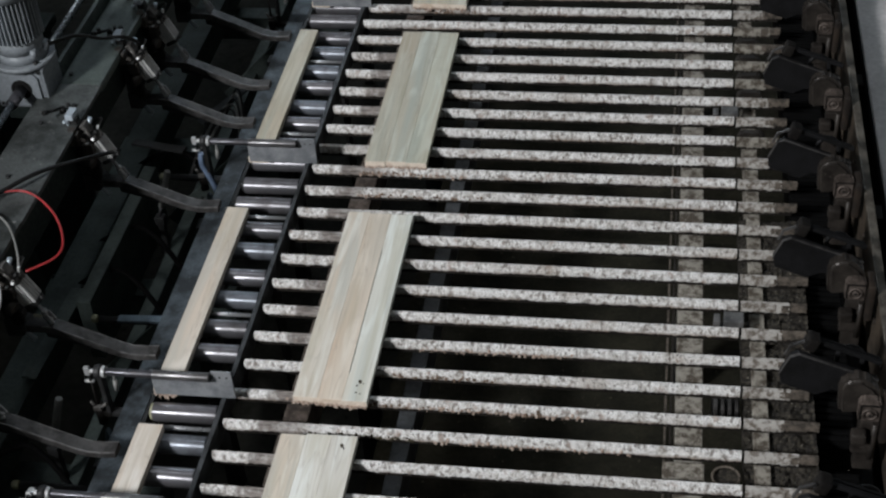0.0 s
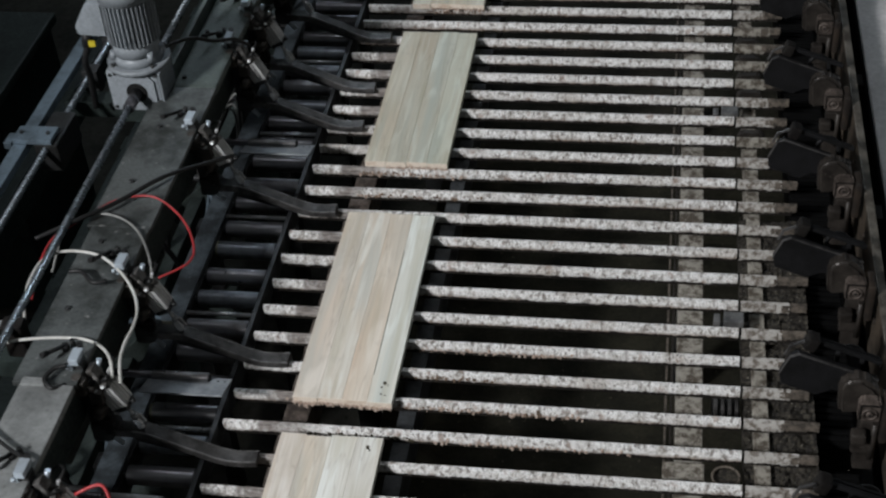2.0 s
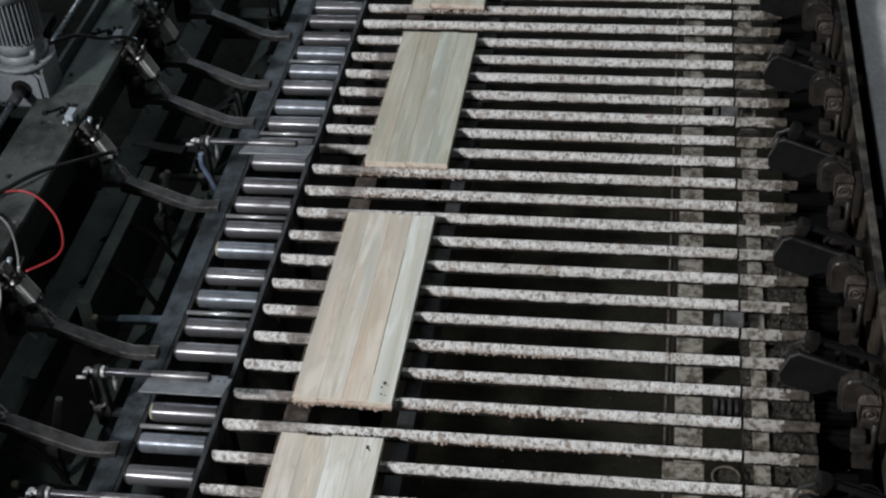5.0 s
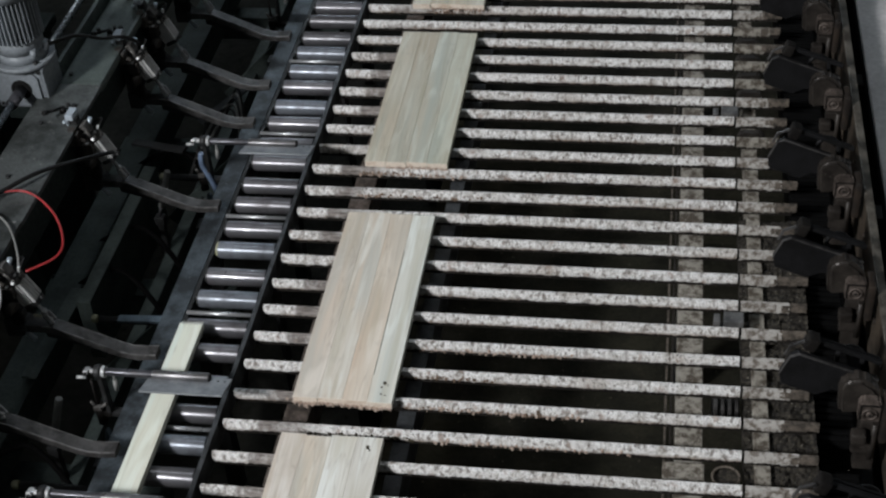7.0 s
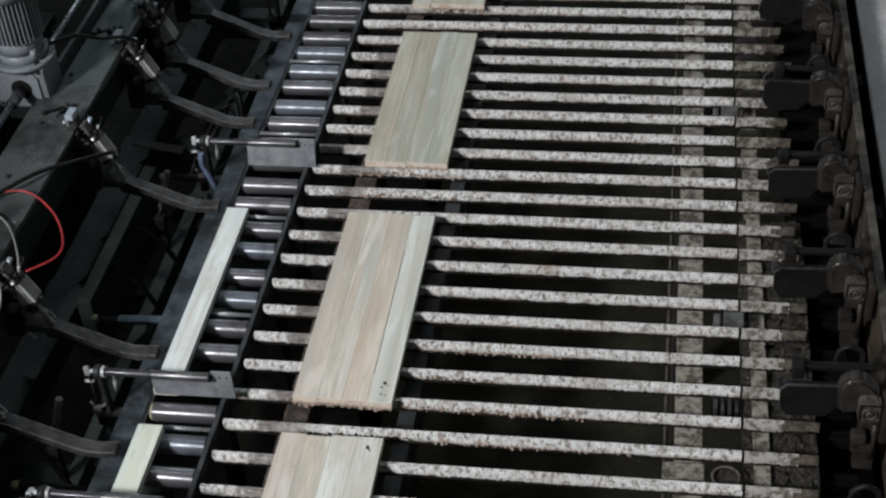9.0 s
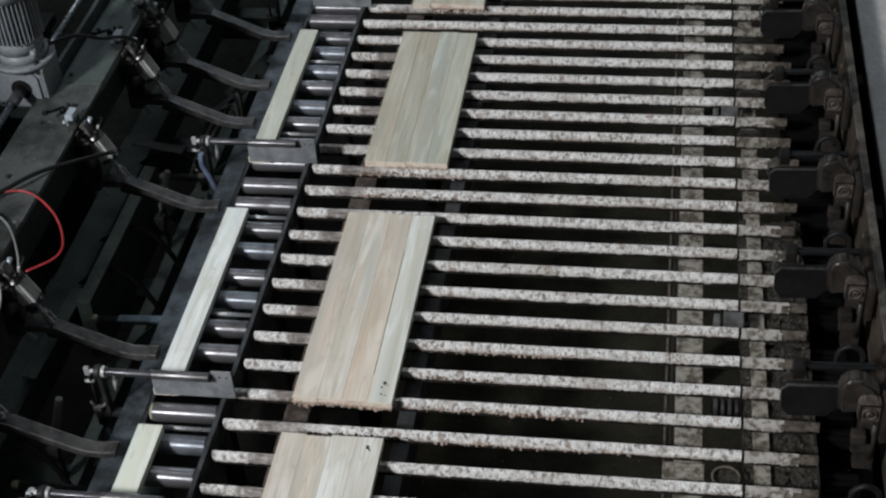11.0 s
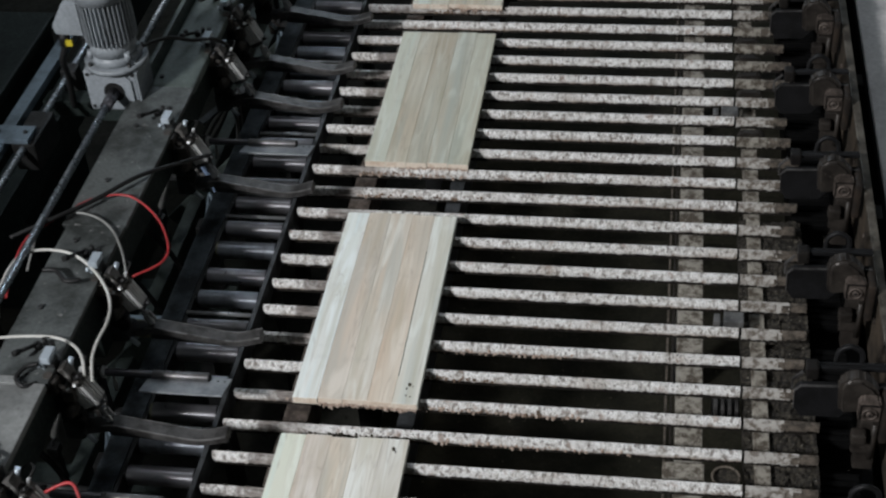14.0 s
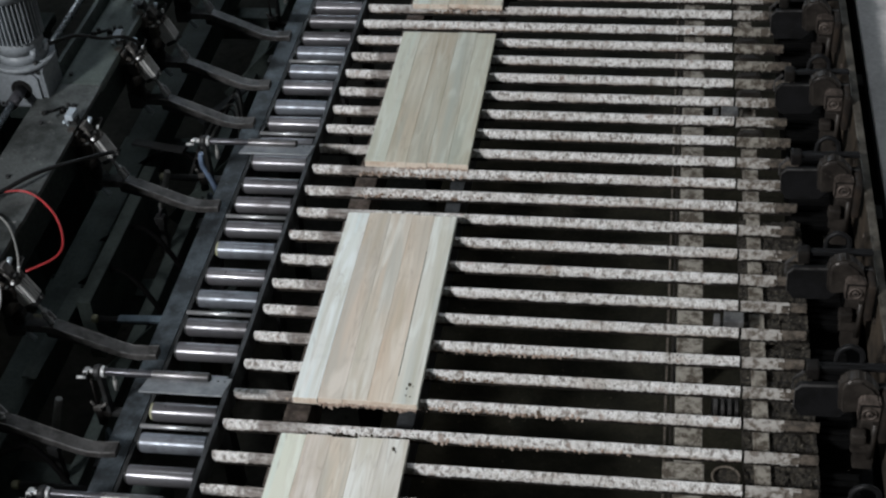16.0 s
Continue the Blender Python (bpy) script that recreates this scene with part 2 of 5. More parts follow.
PLASTER = painted("grey_hall_wall", (0.17, 0.178, 0.175), (0.13, 0.132, 0.13), 0.9, 0.0, 1.2)


# ---- mesh helpers ----
def add_box(bm, x0, x1, y0, y1, z0, z1, m=None, bevel=0.0):
    made = bmesh.ops.create_cube(bm, size=1.0)["verts"]
    for v in made:
        v.co = Vector(((x0 + x1) / 2 + v.co.x * (x1 - x0), (y0 + y1) / 2 + v.co.y * (y1 - y0), (z0 + z1) / 2 + v.co.z * (z1 - z0)))
    if bevel:
        edges = {e for v in made for e in v.link_edges}
        out = bmesh.ops.bevel(bm, geom=list(edges), offset=bevel, segments=2, profile=0.6, affect="EDGES")
        made = list({v for f in out["faces"] for v in f.verts} | {v for v in made if v.is_valid})
    if m is not None:
        bmesh.ops.transform(bm, matrix=m, verts=made)
    return bm


def add_rod(bm, a, b, r, seg=16, r2=None, chamfer=0.0):
    """A round bar from a to b, with chamfered ends where asked."""
    a, b = Vector(a), Vector(b)
    axis = b - a
    q = axis.to_track_quat("Z", "Y").to_matrix()
    r2 = r if r2 is None else r2
    n = axis.length
    rings = [(0.0, r), (n, r2)] if not chamfer else [(0.0, r - chamfer), (chamfer, r), (n - chamfer, r2), (n, r2 - chamfer)]
    loops = []
    for h, rr in rings:
        loops.append([bm.verts.new(a + q @ Vector((rr * math.cos(2 * math.pi * i / seg), rr * math.sin(2 * math.pi * i / seg), h))) for i in range(seg)])
    for lo, hi in zip(loops, loops[1:]):
        for i in range(seg):
            bm.faces.new((lo[i], lo[(i + 1) % seg], hi[(i + 1) % seg], hi[i])).smooth = True
    bm.faces.new(loops[0][::-1])
    bm.faces.new(loops[-1])
    return bm


def add_prism(bm, outline, y0, y1):
    """An outline in x and z, drawn out from y0 to y1."""
    lo = [bm.verts.new((x, y0, z)) for x, z in outline]
    hi = [bm.verts.new((x, y1, z)) for x, z in outline]
    n = len(outline)
    for i in range(n):
        bm.faces.new((lo[i], lo[(i + 1) % n], hi[(i + 1) % n], hi[i]))
    bm.faces.new(lo[::-1])
    bm.faces.new(hi)
    bmesh.ops.recalc_face_normals(bm, faces=bm.faces[:])
    return bm


def add_tube(bm, points, r, seg=8, steps=8):
    """A hose along a smooth line through the points."""
    pts = [Vector(p) for p in points]
    line = []
    for i in range(len(pts) - 1):
        p0, p1, p2, p3 = pts[max(i - 1, 0)], pts[i], pts[i + 1], pts[min(i + 2, len(pts) - 1)]
        for k in range(steps):
            t = k / steps
            line.append(0.5 * (2 * p1 + (p2 - p0) * t + (2 * p0 - 5 * p1 + 4 * p2 - p3) * t * t + (3 * p1 - p0 - 3 * p2 + p3) * t ** 3))
    line.append(pts[-1])
    loops = []
    up = Vector((0.13, 0.21, 1)).normalized()
    for i, p in enumerate(line):
        d = (line[min(i + 1, len(line) - 1)] - line[max(i - 1, 0)]).normalized()
        s = d.cross(up).normalized()
        up = s.cross(d).normalized()
        loops.append([bm.verts.new(p + r * (math.cos(2 * math.pi * k / seg) * s + math.sin(2 * math.pi * k / seg) * up)) for k in range(seg)])
    for lo, hi in zip(loops, loops[1:]):
        for k in range(seg):
            bm.faces.new((lo[k], lo[(k + 1) % seg], hi[(k + 1) % seg], hi[k])).smooth = True
    bm.faces.new(loops[0][::-1])
    bm.faces.new(loops[-1])
    bmesh.ops.recalc_face_normals(bm, faces=bm.faces[:])
    return bm


def mesh_of(name, bm, material):
    me = bpy.data.meshes.new(name)
    bm.to_mesh(me)
    bm.free()
    me.materials.append(material)
    return me


def part(name, bm, material, parent=None, label=""):
    ob = new(name, bm if isinstance(bm, bpy.types.Mesh) else mesh_of(name, bm, material))
    ob.parent = parent
    return tagged(ob, label)


def box(name, dims, material, parent=None, label="", bevel=0.0):
    return part(name, add_box(bmesh.new(), *dims, bevel=bevel), material, parent, label)


def rod(name, a, b, r, material, parent=None, label="", seg=16, chamfer=0.0):
    return part(name, add_rod(bmesh.new(), a, b, r, seg, chamfer=chamfer), material, parent, label)


def thing(name, label, category, group="", at=(0, 0, 0)):
    ob = new(name)
    ob.empty_display_size = 0.05
    ob.location = at
    return tagged(ob, label, category, group)


def structure(name, bm, material, label, category):
    return tagged(part(name, bm, material), label, category, kind="structure")


# ---- hall ----
X0, X1, Y0, Y1, ZC = -6.0, 6.5, -7.6, 7.0, 8.0
structure("floor", add_box(bmesh.new(), X0, X1, Y0, Y1, -0.2, 0.0), FLOOR_MAT, "oily dark concrete floor under the machine", "floor")
structure("wall_west", add_box(bmesh.new(), X0 - 0.25, X0, Y0, Y1, 0, ZC), PLASTER, "plain grey hall wall", "wall")
structure("wall_east", add_box(bmesh.new(), X1, X1 + 0.25, Y0, Y1, 0, ZC), PLASTER, "plain grey hall wall", "wall")
NX0, NX1, NZ0, NZ1 = -2.6, 0.6, 4.4, 6.2
bm = bmesh.new()
add_box(bm, X0, NX0, Y1, Y1 + 0.25, 0, ZC)
add_box(bm, NX1, X1, Y1, Y1 + 0.25, 0, ZC)
add_box(bm, NX0, NX1, Y1, Y1 + 0.25, 0, NZ0)
add_box(bm, NX0, NX1, Y1, Y1 + 0.25, NZ1, ZC)
structure("wall_north", bm, PLASTER, "plain grey hall wall with a high window opening", "wall")
WX0, WX1, WZ0, WZ1 = -5.2, -3.0, 5.3, 6.9
bm = bmesh.new()
add_box(bm, X0, WX0, Y0 - 0.25, Y0, 0, ZC)
add_box(bm, WX1, X1, Y0 - 0.25, Y0, 0, ZC)
add_box(bm, WX0, WX1, Y0 - 0.25, Y0, 0, WZ0)
add_box(bm, WX0, WX1, Y0 - 0.25, Y0, WZ1, ZC)
structure("wall_south", bm, PLASTER, "plain grey hall wall with a high window opening", "wall")
RX0, RX1, RY0, RY1 = -1.9, 0.7, -1.5, 0.7
bm = bmesh.new()
add_box(bm, X0, RX0, Y0, Y1, ZC, ZC + 0.2)
add_box(bm, RX1, X1, Y0, Y1, ZC, ZC + 0.2)
add_box(bm, RX0, RX1, Y0, RY0, ZC, ZC + 0.2)
add_box(bm, RX0, RX1, RY1, Y1, ZC, ZC + 0.2)
structure("ceiling", bm, PLASTER, "grey hall ceiling with an opening at the added fill lamp", "ceiling")

# raised deck along the machine, added out of view to shade its motor side
bm = bmesh.new()
add_box(bm, -3.3, -1.81, -7.0, 3.0, 2.66, 2.72)
add_box(bm, -1.85, -1.81, -7.0, 3.0, 2.56, 2.66)
structure("walkway", bm, PLASTER, "plain grey deck added out of view to shade the motor side", "walkway")

TOP = 0.9          # height of the bars and rollers
PITCH = 0.1


# ---- bed of upright bars ----
def crust_mesh(x0, x1, seed, depth=0.0240, ragged=0.0035, mat=None):
    """An uneven coat of glue over the top edge and the front face of a bar 10 mm thick."""
    rng = random.Random(seed)
    bm = bmesh.new()
    cols = int((x1 - x0) / 0.0045)
    rows = []
    for i in range(cols + 1):
        x = x0 + (x1 - x0) * i / cols
        n1 = noise.noise(Vector((x * 22, seed * 7.3, 0.0)))
        n2 = noise.noise(Vector((x * 150, seed * 3.1, 4.0)))
        low = depth + 0.0022 * n1 + ragged * 0.6 * n2 + rng.uniform(-1, 1) * ragged * 0.5
        puff = 0.0012 + 0.0012 * noise.noise(Vector((x * 60, seed, 9.0)))
        up = 0.0010 * noise.noise(Vector((x * 70, seed, 2.0)))
        rows.append([bm.verts.new(p) for p in ((x, 0.0005, -0.006), (x, 0.0007, 0.0012 + up), (x, -0.0095 - puff, 0.0012 + up),
                                               (x, -0.0108 - puff - 0.001 * n2, -low * 0.4), (x, -0.0110 - puff * 1.3, -low * 0.8), (x, -0.0100, -low))])
    for a, b in zip(rows, rows[1:]):
        for k in range(len(a) - 1):
            bm.faces.new((a[k], a[k + 1], b[k + 1], b[k]))
    bmesh.ops.recalc_face_normals(bm, faces=bm.faces[:])
    return mesh_of("glue_crust", bm, mat or CRUST)


BAR_X1 = 1.192
bar_plate = mesh_of("bar_plate", add_box(bmesh.new(), 0.001, BAR_X1 - 0.001, -0.0098, 0, -0.033, 0, bevel=0.0015), BAR_STEEL)
CRUSTS = [crust_mesh(0.0, BAR_X1, s) for s in range(9)]
CRUSTS_SHORT = [crust_mesh(1.198, e, 20 + k, 0.026, 0.004, CRUST_DULL) for k, e in enumerate((1.296, 1.316, 1.288, 1.306))]
CRUSTS_BROWN = [crust_mesh(1.198, e, 30 + k, 0.028, 0.006, CRUST_OLD) for k, e in enumerate((1.290, 1.310))]
CRUSTS_END = [crust_mesh(1.282, e, 40 + k, 0.022, 0.006, TAIL_STAIN) for k, e in enumerate((1.352, 1.366, 1.342, 1.358, 1.348))]
bar_tail = mesh_of("bar_tail", add_box(bmesh.new(), 1.199, 1.340, -0.0098, 0, -0.033, 0, bevel=0.0015), BAR_STEEL)
for i in range(-9, 25):
    y = -PITCH * i
    bar = thing("support_bar", "upright steel bar caked with dried white glue", "bar", "bars of the clamp bed", (0, y, TOP))
    part("plate", bar_plate, BAR_STEEL, bar, "dark steel plate on edge")
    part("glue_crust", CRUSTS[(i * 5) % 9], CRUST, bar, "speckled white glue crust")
    tail = thing("support_bar_end", "short steel bar end stained with brown and white glue", "bar", "bar ends of the clamp bed", (0, y, TOP))
    part("plate", bar_tail, BAR_STEEL, tail, "dark steel plate on edge")
    part("glue_crust", CRUSTS_BROWN[i % 2] if i in (1, 2, 3, 4, 7, 21) else CRUSTS_SHORT[(i * 3 + i // 4) % 4], CRUST, tail, "patchy glue crust")
    part("stained_end", CRUSTS_END[(i * 2) % 5], TAIL_STAIN, tail, "brown stained end").location = (0, -0.0002, -0.0004)

# brown glue lumps where the panel ends meet the bars
def lumps(x0, x1, y, seed, mat=None, low=0.016, label="row of brown dried glue lumps on a bar face"):
    rng = random.Random(seed)
    bm = bmesh.new()
    x = x0
    while x < x1:
        r = rng.uniform(0.0022, 0.0050)
        made = bmesh.ops.create_icosphere(bm, subdivisions=1, radius=r)["verts"]
        bmesh.ops.transform(bm, matrix=Matrix.Translation((x, y - 0.0115 + rng.uniform(-0.002, 0.002), TOP - 0.004 - rng.uniform(0.35 * low, low))) @ Matrix.Diagonal((1, 0.7, rng.uniform(0.9, 2.0), 1)), verts=made)
        x += rng.uniform(0.004, 0.012)
    tagged(part("glue_lumps", bm, mat or GLUE_BROWN), label, "glue", "", "stuff")


lumps(0.14, 0.42, -1.8, 3)
lumps(0.46, 0.75, -1.8, 4)
lumps(0.36, 0.62, -1.7, 8)
lumps(0.14, 0.38, -0.9, 5)
lumps(0.16, 0.50, -1.0, 6)
lumps(0.20, 0.36, 0.0, 7)
lumps(0.13, 0.20, -1.8, 9, GLUE_CREAM, 0.020, "cream glue crumbs on a bar face")
lumps(0.45, 0.85, -1.8, 10, GLUE_CREAM, 0.024, "cream glue crumbs hanging under a bar face")
lumps(0.42, 0.80, -1.6, 11, GLUE_CREAM, 0.024, "cream glue crumbs hanging under a bar face")
lumps(0.50, 0.95, -1.9, 12, GLUE_CREAM, 0.024, "cream glue crumbs hanging under a bar face")
lumps(0.20, 0.47, -1.9, 13, GLUE_DARK, 0.021, "dark mossy glue along a bar face")
lumps(0.22, 0.40, -1.9, 14, GLUE_DARK, 0.023, "dark mossy glue along a bar face")
lumps(0.14, 0.45, -0.9, 15, GLUE_CREAM, 0.020, "cream glue crumbs on a bar face")
lumps(0.15, 0.22, -1.0, 16, GLUE_CREAM, 0.018, "cream glue crumbs on a bar face")

# long beams under the bars
for x0, x1, zt, mat, label in ((1.045, 1.108, TOP - 0.044, CRUST_OLD, "steel cross beam crusted with old glue"),
                               (1.222, 1.258, TOP - 0.040, CRUST_OLD, "narrow steel beam crusted with old glue"),
                               (0.385, 0.427, TOP - 0.10, EDGE_RAIL, "dark steel beam under the bars"),
                               (0.125, 0.185, TOP - 0.040, RUST, "rust-brown steel beam under the bars")):
    tagged(box("bed_beam", (x0, x1, -2.7, 1.0, zt - 0.10, zt), mat, None, "", 0.003), label, "beam", "beams of the clamp bed")



# ---- wood strips ----
def strip_mesh(wood):
    bm = bmesh.new()
    add_box(bm, 0, 0.0594, -0.35, 0.35, 0.0, 0.02, bevel=0.0008)
    return mesh_of("wood_strip", bm, wood)


STRIP, PALE_STRIP = strip_mesh(WOOD), strip_mesh(PALE_WOOD)
SW, LEFT = 0.0596, 0.1535
ROWS_Y = (0.322, -0.553, -1.488, -2.302)   # middles of the four panels
ZS = TOP + 0.0025


# tones of the strips of each panel: the one pushed first, then those lying from the rollers outwards, then the pale one pushed last
TONES = (((0.58, 0.55, 0.46), (0.55, 0.53, 0.44), (0.57, 0.54, 0.44), (0.58, 0.55, 0.46), (0.62, 0.62, 0.54)),
         ((0.56, 0.53, 0.44), (0.50, 0.475, 0.39), (0.53, 0.535, 0.46), (0.53, 0.53, 0.44), (0.58, 0.58, 0.50)),
         ((0.68, 0.61, 0.53), (0.69, 0.655, 0.585), (0.70, 0.62, 0.525), (0.71, 0.71, 0.65), (0.77, 0.79, 0.765)),
         ((0.66, 0.605, 0.545), (0.70, 0.65, 0.57), (0.75, 0.74, 0.69), (0.69, 0.675, 0.625), (0.72, 0.73, 0.64)))


def wood_strip(label, x, yc, group, tone, mesh=None):
    ob = new("wood_strip", mesh or STRIP)
    ob.location = (x, yc, ZS)
    ob.color = (*tone, 1)
    ob["jut"] = random.uniform(-0.0035, 0.0035)
    part("end_grain", END_FACE, END_GRAIN, ob, "cream sawn end grain")
    return tagged(ob, label, "board", group)


def knot(strip, x, y, r, seed):
    """A small dark knot with a ragged rim, flush in the face of a strip."""
    rng = random.Random(seed)
    bm = bmesh.new()
    add_rod(bm, (x, y, 0.0190), (x, y, 0.0204), r, 11)
    for w in bm.verts:
        k = rng.uniform(0.6, 1.35)
        w.co.x, w.co.y = x + (w.co.x - x) * k, y + (w.co.y - y) * k * 1.5
    part("knot", bm, GLUE_DARK, strip, "small dark knot")


END_FACE = mesh_of("end_grain", add_box(bmesh.new(), 0.0010, 0.0584, -0.3504, -0.3490, 0.0010, 0.0192), END_GRAIN)
PANEL, FIRST, SECOND = [], [], []
for r, yc in enumerate(ROWS_Y):
    g = ("far", "upper", "middle", "lower")[r]
    for k in range(3):
        PANEL.append((r, k, wood_strip("planed pale softwood strip lying in a panel on the bars", LEFT + SW * k, yc, "strips of the %s panel" % g, TONES[r][k + 1])))
    FIRST.append((r, wood_strip("planed pale softwood strip pushed off the rollers onto the bars", -0.1885, yc, "strips of the %s panel" % g, TONES[r][0])))
    SECOND.append((r, wood_strip("cream-white softwood strip running along the rollers", -0.1885, yc, "strips of the %s panel" % g, TONES[r][4], PALE_STRIP)))

def end_glue(seed):
    """Glue squeezed out along the foot of a strip's end, hanging in crumbs."""
    rng = random.Random(seed)
    bm = bmesh.new()
    x = 0.001
    while x < 0.0585:
        r = rng.uniform(0.0014, 0.0030)
        drop = rng.uniform(0.9, 3.4) if rng.random() < 0.6 else 0.9
        made = bmesh.ops.create_icosphere(bm, subdivisions=1, radius=r)["verts"]
        bmesh.ops.transform(bm, matrix=Matrix.Translation((x, -0.3520 + rng.uniform(-0.0015, 0.001), 0.0060 - r * drop * 0.9 + rng.uniform(-0.004, 0.003))) @ Matrix.Diagonal((rng.uniform(0.8, 1.5), 0.8, drop, 1)), verts=made)
        x += rng.uniform(0.0012, 0.0036)
    return mesh_of("end_glue", bm, GLUE_CREAM)


END_GLUE = [end_glue(k) for k in range(5)]
for r, k, ob in PANEL + [(r, 3, ob) for r, ob in FIRST]:
    if r == 2 or k < 3:
        part("end_glue", END_GLUE[(r + 2 * k) % 5], GLUE_CREAM, ob, "cream and brown glue crumbs")
    if (r, k) == (2, 2):
        crack = add_box(bmesh.new(), -0.0002, 0.0010, -0.26, 0.20, 0.0190, 0.0203)
        for w in crack.verts:
            w.co.x += 0.0005 + 0.0006 * math.sin(w.co.y * 21)
        part("open_joint", crack, BLACK, ob, "dark open joint")
        for kx, ky, kr in ((0.033, -0.286, 0.0042), (0.027, -0.300, 0.0022), (0.029, -0.322, 0.0020), (0.041, -0.292, 0.0016), (0.039, -0.326, 0.0017)):
            knot(ob, kx, ky, kr, int(kx * 1000))
    if (r, k) == (3, 2):
        for kx, ky, kr in ((0.028, 0.318, 0.0046), (0.034, 0.311, 0.0022)):
            knot(ob, kx, ky, kr, int(kx * 1000))

# ---- roller conveyor ----
conveyor = thing("roller_conveyor", "steel roller conveyor with bright worn rollers", "conveyor")
R = 0.0235
bm = bmesh.new()
add_rod(bm, (-0.184, 0, 0), (-0.026, 0, 0), R, 24, chamfer=0.002)
add_rod(bm, (-0.196, 0, 0), (-0.024, 0, 0), 0.006, 10)
roller_mesh = mesh_of("roller", bm, ROLLER)
inner = add_box(bmesh.new(), -0.204, -0.194, -2.7, 3.8, TOP - 0.075, TOP - 0.018, bevel=0.001)
part("inner_rail", inner, DARK, conveyor, "dark bearing rail")
worn_mesh = roller_mesh.copy()
worn_mesh.materials[0] = ROLLER_WORN
cap_mesh = mesh_of("bearing_cap", add_rod(bmesh.new(), (-0.190, 0, 0), (-0.182, 0, 0), 0.0215, 18, chamfer=0.002), BRASS)
cap_dark = cap_mesh.copy()
cap_dark.materials[0] = DARK
for k in range(-38, 27):
    y = 0.012 - 0.099 * k + (0.010 if k % 2 and k < 18 else 0.0)
    rl = part("roller", worn_mesh if k in (3, 4, 6, 13, 15, 20) else roller_mesh, ROLLER, conveyor)
    rl.location = (0, y, TOP - R)
    cp = part("bearing_cap", cap_mesh if k in (13, 19) else cap_dark, BRASS, rl)
for k in range(-9, 7):
    y = 0.049 - 0.396 * k
    rod("tie_bar", (-0.196, y, TOP - 0.008), (-0.02, y, TOP - 0.008), 0.0055, CHROME, conveyor, "thin bright tie bar", 10)
bm = bmesh.new()
add_box(bm, -0.0215, -0.0105, -2.7, 3.8, TOP - 0.06, TOP + 0.004, bevel=0.001)
part("side_rail", bm, EDGE_RAIL, conveyor, "thin dark edge rail")
bm = bmesh.new()
add_box(bm, -0.277, -0.219, -2.7, 3.8, TOP - 0.055, TOP - 0.045, bevel=0.001)
add_box(bm, -0.227, -0.219, -2.7, 3.8, TOP - 0.14, TOP - 0.054)
add_box(bm, -0.277, -0.269, -2.7, 3.8, TOP - 0.14, TOP - 0.054)
part("side_channel", bm, RAIL_DARK, conveyor, "scuffed grey-black steel side channel")
for y in (3.5, 2.2, 0.9, -0.4, -1.35, -2.55):
    box("leg", (-0.268, -0.228, y - 0.025, y + 0.025, 0, TOP - 0.12), DARK, conveyor)
    box("leg", (-0.021, -0.0115, y - 0.025, y + 0.025, 0, TOP - 0.06), DARK, conveyor)

# ---- flap stops across the conveyor ----
ROD_Z = 0.081


